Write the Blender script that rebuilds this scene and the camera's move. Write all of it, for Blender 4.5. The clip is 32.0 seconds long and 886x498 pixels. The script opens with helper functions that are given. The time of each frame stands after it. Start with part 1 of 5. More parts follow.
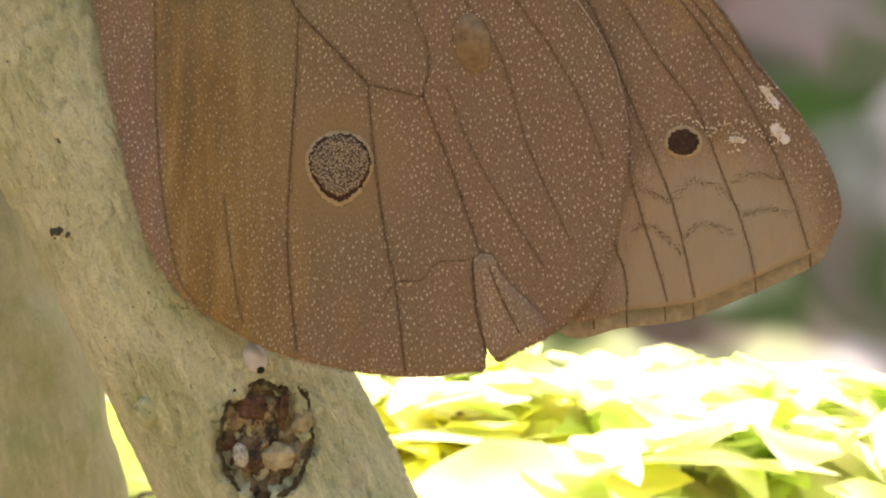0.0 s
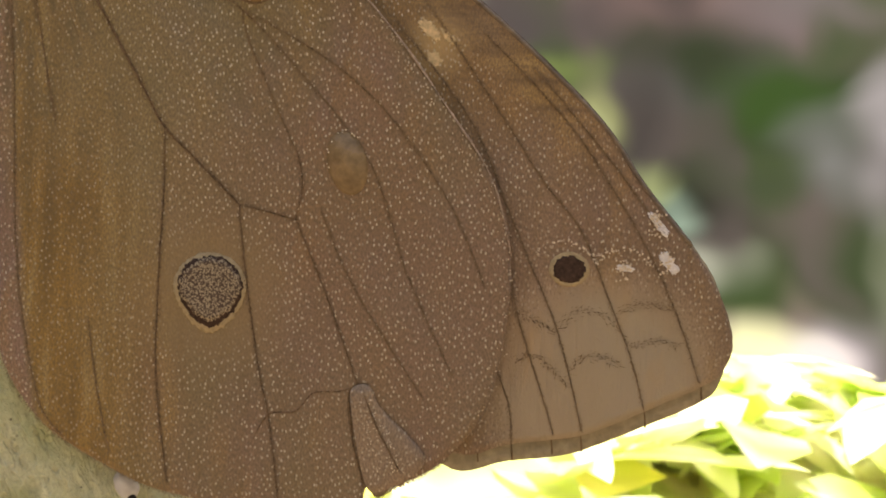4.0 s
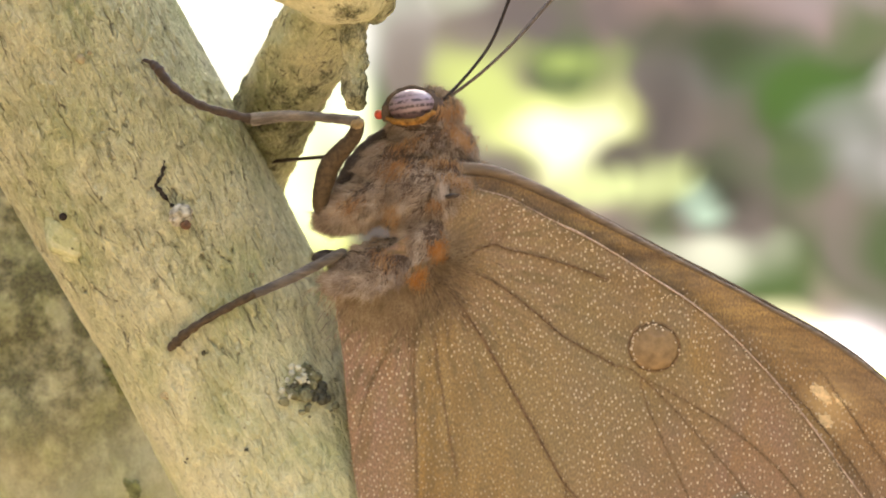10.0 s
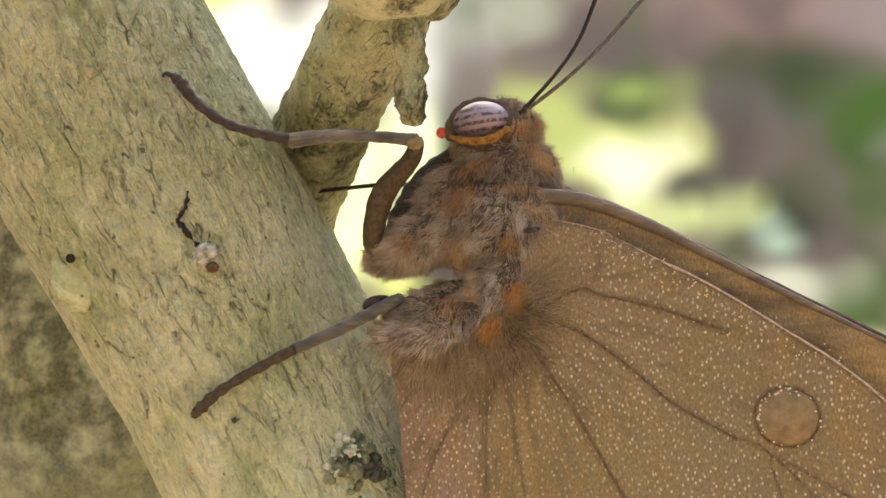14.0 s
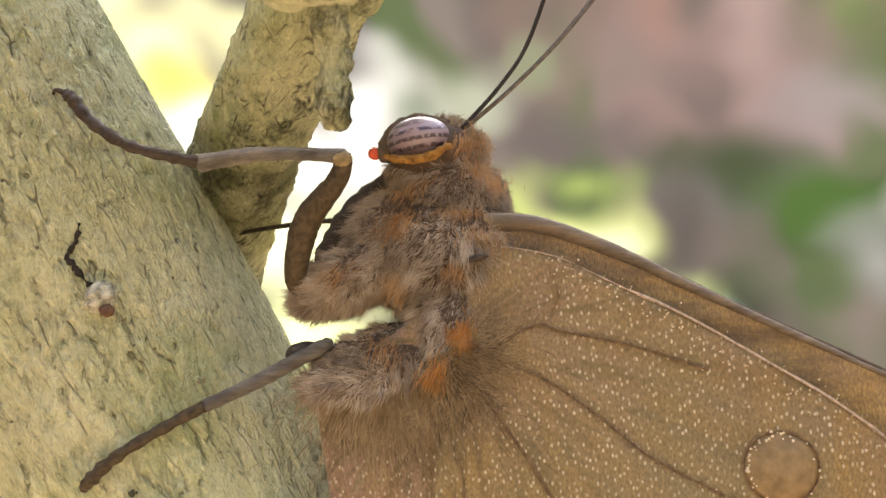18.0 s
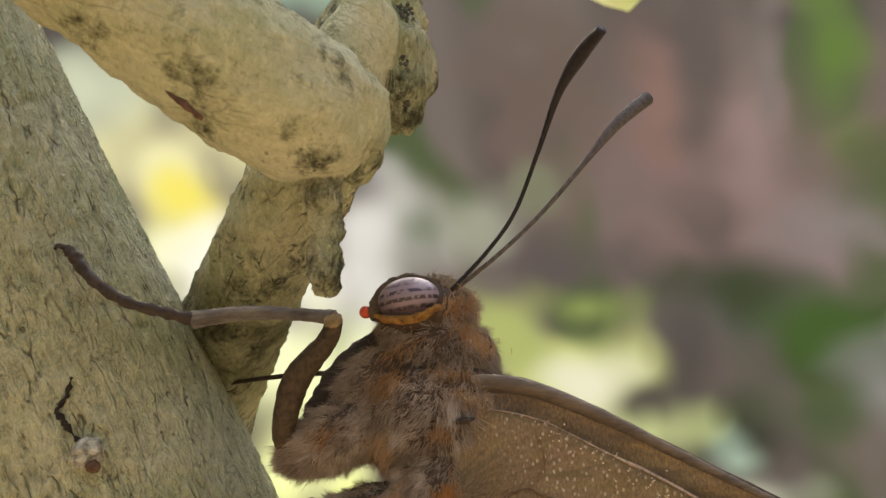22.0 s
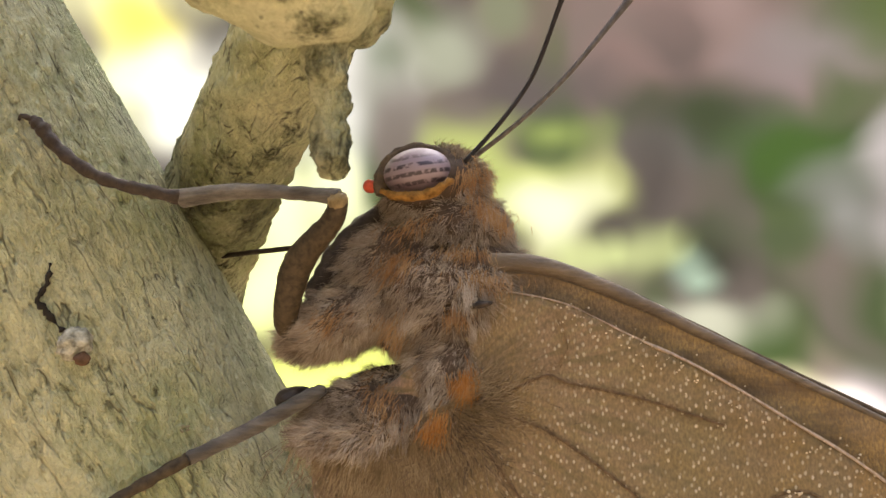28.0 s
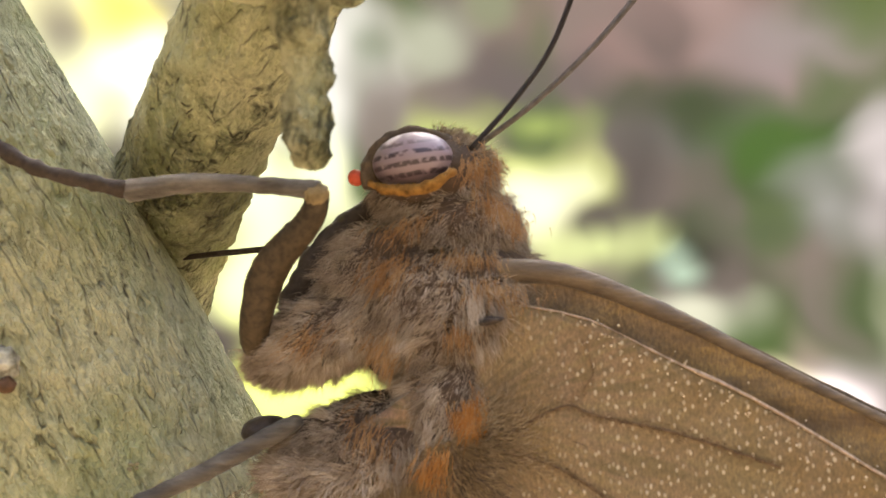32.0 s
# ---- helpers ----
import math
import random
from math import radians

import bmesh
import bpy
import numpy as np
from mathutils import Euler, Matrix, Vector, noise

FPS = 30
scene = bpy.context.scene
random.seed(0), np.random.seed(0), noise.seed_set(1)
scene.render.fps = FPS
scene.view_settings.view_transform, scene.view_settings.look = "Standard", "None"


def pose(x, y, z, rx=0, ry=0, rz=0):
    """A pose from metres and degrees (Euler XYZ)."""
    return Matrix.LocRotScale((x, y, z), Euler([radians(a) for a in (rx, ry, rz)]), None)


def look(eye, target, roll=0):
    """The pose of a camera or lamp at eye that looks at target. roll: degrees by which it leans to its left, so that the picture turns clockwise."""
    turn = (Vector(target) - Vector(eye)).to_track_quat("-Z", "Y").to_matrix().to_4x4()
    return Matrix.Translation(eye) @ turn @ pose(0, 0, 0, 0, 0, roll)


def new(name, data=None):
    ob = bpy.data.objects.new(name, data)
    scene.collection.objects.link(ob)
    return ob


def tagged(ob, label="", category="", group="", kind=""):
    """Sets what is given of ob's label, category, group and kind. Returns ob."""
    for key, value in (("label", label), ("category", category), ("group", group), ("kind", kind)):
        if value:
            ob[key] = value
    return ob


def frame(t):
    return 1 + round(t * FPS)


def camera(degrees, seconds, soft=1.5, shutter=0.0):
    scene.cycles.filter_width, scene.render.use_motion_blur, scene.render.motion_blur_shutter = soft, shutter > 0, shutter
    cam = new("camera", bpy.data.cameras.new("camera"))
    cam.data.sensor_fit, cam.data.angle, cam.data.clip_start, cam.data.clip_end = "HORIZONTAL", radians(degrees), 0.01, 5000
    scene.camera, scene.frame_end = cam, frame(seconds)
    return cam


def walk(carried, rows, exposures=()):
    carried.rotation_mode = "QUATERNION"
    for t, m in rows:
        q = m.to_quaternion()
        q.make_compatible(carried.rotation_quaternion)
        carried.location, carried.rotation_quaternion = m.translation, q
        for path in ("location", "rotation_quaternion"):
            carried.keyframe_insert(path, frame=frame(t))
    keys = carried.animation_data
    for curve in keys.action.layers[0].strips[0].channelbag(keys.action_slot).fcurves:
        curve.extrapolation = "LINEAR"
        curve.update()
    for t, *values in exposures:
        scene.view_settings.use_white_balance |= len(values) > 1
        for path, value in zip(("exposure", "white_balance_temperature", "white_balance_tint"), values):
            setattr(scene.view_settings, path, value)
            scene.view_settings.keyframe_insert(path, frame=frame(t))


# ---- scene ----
S = 0.001  # lengths below are in millimetres, unless a name says metres

# seconds, place (mm), turn (degrees)
PATH = [
    (0.0, 9.52, -59.43, -17.54, 86.73, -1.91, 1.33),
    (0.5, 10.82, -59.54, -15.66, 86.85, -2.14, 1.53),
    (1.0, 12.39, -59.44, -12.29, 86.42, -2.09, 1.65),
    (1.5, 10.58, -58.77, -8.65, 85.79, -2.33, 1.52),
    (2.0, 10.69, -58.04, -8.07, 85.25, -2.52, 1.68),
    (2.5, 9.45, -56.79, -9.51, 85.37, -2.48, 1.69),
    (4.5, 16.38, -55.83, -8.53, 85.94, -2.15, -0.96),
    (5.0, 9.85, -55.75, -5.04, 84.66, -2.35, -1.90),
    (5.5, 3.18, -54.32, -1.41, 82.88, -2.10, -0.15),
    (6.0, -1.78, -54.15, -0.87, 82.94, -2.19, -0.08),
    (6.5, -6.28, -54.10, -0.36, 83.03, -2.25, -0.44),
    (7.0, -9.15, -53.97, -1.51, 83.75, -2.47, -0.75),
    (7.5, -6.91, -54.70, 3.71, 84.64, -2.06, -0.60),
    (8.0, -7.70, -55.44, 9.86, 83.10, -2.09, -1.21),
    (8.5, -7.60, -57.07, 12.41, 84.28, -1.84, -0.83),
    (9.0, -7.51, -57.96, 12.36, 84.82, -1.30, -0.37),
    (9.5, -7.46, -58.61, 12.32, 84.86, -1.27, -0.75),
    (10.0, -7.55, -57.57, 12.39, 85.43, -0.83, 1.38),
    (10.5, -7.75, -55.56, 12.50, 85.54, -0.80, 2.89),
    (11.0, -7.96, -53.22, 12.62, 86.01, -0.38, 4.24),
    (11.5, -8.02, -52.06, 12.71, 87.11, -0.40, 2.59),
    (12.0, -8.04, -51.57, 12.76, 88.74, -0.55, 1.11),
    (12.5, -8.19, -50.00, 12.84, 88.35, -0.30, 1.18),
    (13.0, -8.37, -48.03, 12.94, 87.31, -0.42, 2.20),
    (13.5, -8.44, -47.50, 12.91, 86.77, -0.52, 5.29),
    (15.5, -7.63, -46.37, 9.21, 89.95, 0.65, 4.77),
    (16.0, -7.63, -46.16, 9.20, 89.95, 0.79, 4.65),
    (16.5, -7.79, -44.25, 9.22, 91.55, 1.09, 3.85),
    (17.0, -7.94, -41.41, 9.21, 92.76, 0.92, 3.33),
    (17.5, -8.02, -40.73, 9.23, 92.56, 0.89, 3.74),
    (18.0, -8.01, -40.82, 9.23, 93.06, 0.95, 2.67),
    (18.5, -8.01, -40.46, 9.25, 93.46, 0.83, 4.22),
    (19.0, -8.00, -40.86, 9.21, 93.90, 0.73, 3.57),
    (19.5, -7.25, -41.30, 9.68, 95.21, 0.71, 3.88),
    (20.0, -6.68, -41.68, 10.36, 96.61, 0.45, 4.32),
    (20.5, -5.54, -41.99, 11.56, 98.17, 0.03, 3.90),
    (21.0, -5.30, -42.22, 11.28, 99.55, 0.06, 3.17),
    (21.5, -6.36, -42.14, 11.76, 100.20, -0.25, 3.25),
    (22.0, -7.28, -41.70, 10.99, 100.25, -0.09, 2.79),
    (22.5, -7.63, -41.87, 11.69, 101.21, -0.04, 2.79),
    (23.0, -7.79, -41.72, 11.09, 100.89, 0.15, 2.26),
    (23.5, -7.83, -42.05, 10.05, 99.15, 0.46, 1.63),
    (24.0, -9.09, -42.89, 9.58, 99.12, 0.75, -0.28),
    (24.5, -9.68, -43.21, 7.86, 98.02, 1.08, -0.80),
    (25.0, -9.54, -43.35, 7.38, 97.74, 1.34, -0.27),
    (25.5, -9.35, -42.72, 7.53, 97.74, 1.04, 0.12),
    (27.5, -9.18, -39.58, 13.31, 90.82, 0.75, 0.93),
    (28.0, -9.32, -38.26, 13.38, 89.84, 0.69, 0.90),
    (28.5, -9.48, -36.75, 13.45, 88.84, 0.65, 1.79),
    (29.0, -9.57, -35.96, 13.52, 90.65, 0.78, -0.20),
    (29.5, -9.63, -34.92, 13.59, 90.27, 0.47, -1.40),
    (30.0, -9.73, -33.80, 13.67, 90.82, 0.73, -0.47),
    (30.5, -9.85, -32.66, 13.72, 90.64, 0.81, 0.53),
    (31.0, -9.94, -31.88, 13.76, 90.80, 0.63, 0.51),
    (31.5, -9.96, -31.62, 13.77, 90.13, 0.73, 1.80),
    (32.0, -9.96, -31.72, 13.82, 89.31, 0.41, -0.01),
]
cam = camera(50, 32.0, soft=1.5)
cam.data.dof.use_dof = True
cam.data.dof.focus_distance = 0.043
cam.data.dof.aperture_fstop = 155.0
EXPOSURE = [(0.0, 1.9, 7000, 11), (1.0, 1.6, 7000, 11), (2.0, 1.6, 7000, 11), (5.0, 2.0, 7000, 11), (6.0, 2.2, 7000, 11), (7.0, 2.4, 7000, 11), (9.0, 2.75, 7000, 11), (10.0, 2.82, 7000, 11), (11.0, 2.68, 7000, 11), (13.0, 2.38, 7000, 11), (16.0, 2.75, 7000, 11), (19.0, 2.7, 7000, 11), (21.0, 2.15, 7000, 11), (23.0, 1.8, 7000, 11), (25.0, 2.15, 7000, 11), (25.5, 2.2, 7000, 11), (28.0, 2.4, 7000, 11), (32.0, 2.6, 7000, 11)]
walk(cam, [(t, pose(x * S, y * S, z * S, rx, ry, rz)) for t, x, y, z, rx, ry, rz in PATH], EXPOSURE)

# ---- light ----
world = bpy.data.worlds.new("sky")
scene.world = world
world.use_nodes = True
wn = world.node_tree.nodes
sky = wn.new("ShaderNodeTexSky")
sky.sky_type = "NISHITA"
sky.sun_disc = False
sky.air_density, sky.dust_density, sky.ozone_density = 0.7, 6.0, 0.4
sky.sun_elevation, sky.sun_rotation = radians(52), radians(-28)
wn["Background"].inputs[1].default_value = 0.15
world.node_tree.links.new(sky.outputs[0], wn["Background"].inputs[0])
sun_data = bpy.data.lights.new("sun", "SUN")
sun_data.energy, sun_data.angle, sun_data.color = 5.0, radians(1.5), (1.0, 0.94, 0.82)
sun = new("sun", sun_data)
SUN_WAY = Vector((-0.47, 0.88, 1.28)).normalized()
sun.matrix_world = look(SUN_WAY * 4, (0, 0, 0))


# ---- materials ----
class Nodes:
    """A short way to write node materials."""

    def __init__(self, name, rough=0.7, metal=0.0):
        self.mat = bpy.data.materials.new(name)
        self.mat.use_nodes = True
        self.tree = self.mat.node_tree
        self.bsdf = self.tree.nodes["Principled BSDF"]
        self.bsdf.inputs["Roughness"].default_value = rough
        self.bsdf.inputs["Metallic"].default_value = metal
        self.coord = self.tree.nodes.new("ShaderNodeTexCoord").outputs["Object"]
        split = self.tree.nodes.new("ShaderNodeSeparateXYZ")
        self.tree.links.new(self.coord, split.inputs[0])
        self.x, self.y, self.z = split.outputs
        both = self.tree.nodes.new("ShaderNodeCombineXYZ")
        self.tree.links.new(self.x, both.inputs[0])
        self.tree.links.new(self.z, both.inputs[1])
        self.flat = both.outputs[0]

    def put(self, a, b):
        if hasattr(a, "is_output") or hasattr(a, "links"):
            self.tree.links.new(a, b)
        else:
            b.default_value = a

    def scaled(self, sx, sy, sz, loc=(0, 0, 0), rot=(0, 0, 0)):
        n = self.tree.nodes.new("ShaderNodeMapping")
        n.inputs["Scale"].default_value = (sx, sy, sz)
        n.inputs["Location"].default_value = loc
        n.inputs["Rotation"].default_value = rot
        self.put(self.coord, n.inputs["Vector"])
        return n.outputs[0]

    def noise(self, vec, scale, detail=3.0, rough=0.55, warp=0.0):
        n = self.tree.nodes.new("ShaderNodeTexNoise")
        self.put(vec, n.inputs["Vector"])
        n.inputs["Scale"].default_value, n.inputs["Detail"].default_value = scale, detail
        n.inputs["Roughness"].default_value, n.inputs["Distortion"].default_value = rough, warp
        return n.outputs["Fac"]

    def warped(self, vec, scale, amount):
        """Coordinates pushed about by noise."""
        n = self.tree.nodes.new("ShaderNodeTexNoise")
        self.put(vec, n.inputs["Vector"])
        n.inputs["Scale"].default_value, n.inputs["Detail"].default_value = scale, 3.0
        last = vec
        for op, value in (("SUBTRACT", (0.5, 0.5, 0.5)), ("SCALE", amount), ("ADD", None)):
            v = self.tree.nodes.new("ShaderNodeVectorMath")
            v.operation = op
            self.put(n.outputs["Color"] if op == "SUBTRACT" else last, v.inputs[0])
            if op == "SCALE":
                v.inputs["Scale"].default_value = value
            else:
                self.put(vec if op == "ADD" else value, v.inputs[1])
            last = v.outputs[0]
        return last

    def fan(self, place, reach):
        """Coordinates that run round and away from a place (mm) in the plane of the wings."""
        turn = self.maths("ARCTAN2", self.maths("SUBTRACT", self.z, place[2] * S), self.maths("SUBTRACT", self.x, place[0] * S))
        both = self.tree.nodes.new("ShaderNodeCombineXYZ")
        far = self.away(place, reach)
        self.put(turn, both.inputs[0])
        self.put(self.maths("MULTIPLY", far, 0.5), both.inputs[1])
        return both.outputs[0], far

    def turned(self, sx, sz, angle):
        """Coordinates in the plane of the wings, turned and stretched."""
        n = self.tree.nodes.new("ShaderNodeMapping")
        n.inputs["Scale"].default_value = (sx, sz, 1)
        n.inputs["Rotation"].default_value = (0, 0, radians(angle))
        self.put(self.flat, n.inputs["Vector"])
        return n.outputs[0]

    def voronoi(self, vec, scale, feature="F1", dims="3D"):
        n = self.tree.nodes.new("ShaderNodeTexVoronoi")
        n.voronoi_dimensions = dims
        n.feature = feature
        self.put(vec, n.inputs["Vector"])
        n.inputs["Scale"].default_value = scale
        return n

    def ramp(self, fac, *stops):
        n = self.tree.nodes.new("ShaderNodeValToRGB")
        self.put(fac, n.inputs[0])
        e = n.color_ramp.elements
        for i, (p, c) in enumerate(stops):
            el = e[i] if i < 2 else e.new(p)
            el.position = p
            el.color = (*c, 1) if len(c) == 3 else c
        return n.outputs[0]

    def fac(self, fac, lo, hi, a=0.0, b=1.0):
        n = self.tree.nodes.new("ShaderNodeMapRange")
        self.put(fac, n.inputs[0])
        for i, v in enumerate((lo, hi, a, b)):
            n.inputs[i + 1].default_value = v
        return n.outputs[0]

    def mix(self, fac, a, b, kind="MIX"):
        n = self.tree.nodes.new("ShaderNodeMix")
        n.data_type, n.blend_type = "RGBA", kind
        self.put(fac, n.inputs[0])
        self.put((*a, 1) if isinstance(a, tuple) else a, n.inputs[6])
        self.put((*b, 1) if isinstance(b, tuple) else b, n.inputs[7])
        return n.outputs[2]

    def maths(self, op, a, b=0.0):
        n = self.tree.nodes.new("ShaderNodeMath")
        n.operation = op
        self.put(a, n.inputs[0])
        self.put(b, n.inputs[1])
        return n.outputs[0]

    def away(self, place, reach):
        """0 at a place (mm), 1 beyond reach (mm)."""
        n = self.tree.nodes.new("ShaderNodeVectorMath")
        n.operation = "DISTANCE"
        self.put(self.coord, n.inputs[0])
        n.inputs[1].default_value = [c * S for c in place]
        return self.fac(n.outputs["Value"], 0.0, reach * S)

    def island(self):
        return self.tree.nodes.new("ShaderNodeNewGeometry").outputs["Random Per Island"]

    def colour(self, c):
        self.put((*c, 1) if isinstance(c, tuple) else c, self.bsdf.inputs["Base Color"])
        return self

    def bump(self, height, strength=0.5, depth=0.0002):
        n = self.tree.nodes.new("ShaderNodeBump")
        n.inputs["Strength"].default_value, n.inputs["Distance"].default_value = strength, depth
        self.put(height, n.inputs["Height"])
        self.tree.links.new(n.outputs[0], self.bsdf.inputs["Normal"])
        return self

    def glow(self, c, strength):
        self.put((*c, 1) if isinstance(c, tuple) else c, self.bsdf.inputs["Emission Color"])
        self.bsdf.inputs["Emission Strength"].default_value = strength
        return self


def bark(name, pale, green, fissures=1.0, lean=-0.49, moss=0.0, relief=1.0, moss_shade=None):
    """Thin pale bark: ragged little plates with lifted edges, dark cracks along the stem, algae stains."""
    m = Nodes(name, 0.85)
    n = m.tree.nodes.new("ShaderNodeMapping")
    n.vector_type = "TEXTURE"
    n.inputs["Rotation"].default_value, n.inputs["Scale"].default_value = (0, lean, 0), (1, 1, 4.2)
    m.put(m.coord, n.inputs["Vector"])
    along = n.outputs[0]
    v = m.coord
    big = m.noise(v, 170, 3)
    mid = m.noise(along, 1300, 4, 0.62)
    fine = m.noise(v, 4200, 3, 0.65)
    torn = m.warped(along, 1700, 0.00055)
    edge = m.voronoi(torn, 1150, "DISTANCE_TO_EDGE").outputs["Distance"]
    tint = m.tree.nodes.new("ShaderNodeSeparateColor")
    m.put(m.voronoi(torn, 1150).outputs["Color"], tint.inputs[0])
    flake = m.voronoi(m.warped(along, 3000, 0.0004), 2700, "DISTANCE_TO_EDGE").outputs["Distance"]
    upper = m.fac(m.z, -0.010, 0.012, 0.35, 1.0)
    scurf = m.noise(m.warped(m.scaled(1, 1, 0.55, rot=(0, lean * 0.6, 0)), 900, 0.0004), 2500, 4, 0.68)
    c = m.mix(m.fac(big, 0.40, 0.66), pale, green)
    c = m.mix(m.maths("MULTIPLY", m.fac(scurf, 0.53, 0.66, 0.0, 0.55), upper), c, tuple(min(1.0, x * 1.3) for x in pale))
    c = m.mix(m.maths("MULTIPLY", m.fac(scurf, 0.46, 0.34, 0.0, 0.45), upper), c, tuple(x * 0.5 for x in green))
    c = m.mix(m.fac(tint.outputs[0], 0.0, 1.0, 0.0, 0.22), c, tuple(min(1.0, x * 1.3) for x in pale))
    c = m.mix(m.fac(tint.outputs[1], 0.5, 1.0, 0.0, 0.14), c, tuple(x * 0.66 for x in green))
    c = m.mix(m.fac(mid, 0.52, 0.68, 0, 0.55), c, tuple(min(1.0, x * 1.28) for x in pale))
    c = m.mix(m.fac(fine, 0.36, 0.52, 0.2, 0), c, tuple(x * 0.5 for x in green))
    where = m.maths("MULTIPLY", m.fac(m.noise(v, 420, 3), 0.36, 0.58, 0.3, 1.0), m.fac(m.z, -0.008, 0.012, 0.25, 1.0))
    broken = m.fac(m.noise(along, 2100, 2), 0.50, 0.62)
    deep = m.maths("MULTIPLY", m.maths("MULTIPLY", m.fac(edge, 0.05, 0.01), broken), where)
    thin = m.maths("MULTIPLY", m.maths("MULTIPLY", m.fac(flake, 0.06, 0.015, 0.0, 0.6), m.fac(m.noise(along, 2600, 2), 0.54, 0.66)), where)
    dark = m.maths("MINIMUM", m.maths("MULTIPLY", m.maths("MAXIMUM", deep, thin), fissures), 1.0)
    lip = m.maths("MULTIPLY", m.maths("MULTIPLY", m.fac(edge, 0.03, 0.10), m.fac(edge, 0.24, 0.12)), where)
    c = m.mix(m.maths("MULTIPLY", lip, 0.12), c, tuple(min(1.0, x * 1.4) for x in pale))
    c = m.mix(m.maths("MULTIPLY", dark, 0.85), c, (0.085, 0.07, 0.032))
    dot = m.voronoi(v, 1150)
    speck = m.maths("MULTIPLY", m.fac(dot.outputs["Distance"], 0.13, 0.06), m.fac(m.noise(v, 260, 2), 0.46, 0.60, 0.0, 0.75))
    c = m.mix(speck, c, (0.05, 0.045, 0.03))
    if moss:
        blot = m.fac(m.noise(v, 420, 5, 0.72), 0.58 - 0.12 * moss, 0.72 - 0.12 * moss, 0.0, 0.95)
        c = m.mix(blot, c, m.mix(m.fac(fine, 0.4, 0.6), (0.02, 0.022, 0.006), (0.075, 0.08, 0.022)))
    if moss_shade:
        # dark blotches round a place: painted shade on the branch, moss on the hind stem
        dimmed = m.maths("MULTIPLY", m.fac(m.away(moss_shade[:3], moss_shade[3]), 0.35, 1.0, 1.0, 0.0), m.fac(m.noise(v, 330, 4, 0.65), 0.36, 0.56, 0.25, 1.0))
        c = m.mix(m.maths("MULTIPLY", dimmed, 0.9), c, m.mix(m.fac(fine, 0.4, 0.6), (0.035, 0.032, 0.014), (0.13, 0.125, 0.045)))
    m.colour(c)
    h = m.maths("ADD", m.maths("MULTIPLY", m.fac(edge, 0.0, 0.16), m.fac(broken, 0.0, 1.0, 0.05, 0.55)), m.maths("MULTIPLY", m.fac(flake, 0.0, 0.2), 0.3))
    h = m.maths("ADD", m.maths("MULTIPLY", h, where), m.maths("ADD", m.maths("MULTIPLY", m.maths("MULTIPLY", scurf, upper), 1.7), m.maths("MULTIPLY", mid, m.maths("MULTIPLY", upper, 1.1))))
    h = m.maths("SUBTRACT", m.maths("ADD", h, m.maths("MULTIPLY", fine, 0.3)), m.maths("MULTIPLY", dark, 0.8))
    m.bump(h, relief, 0.00058)
    return m.mat


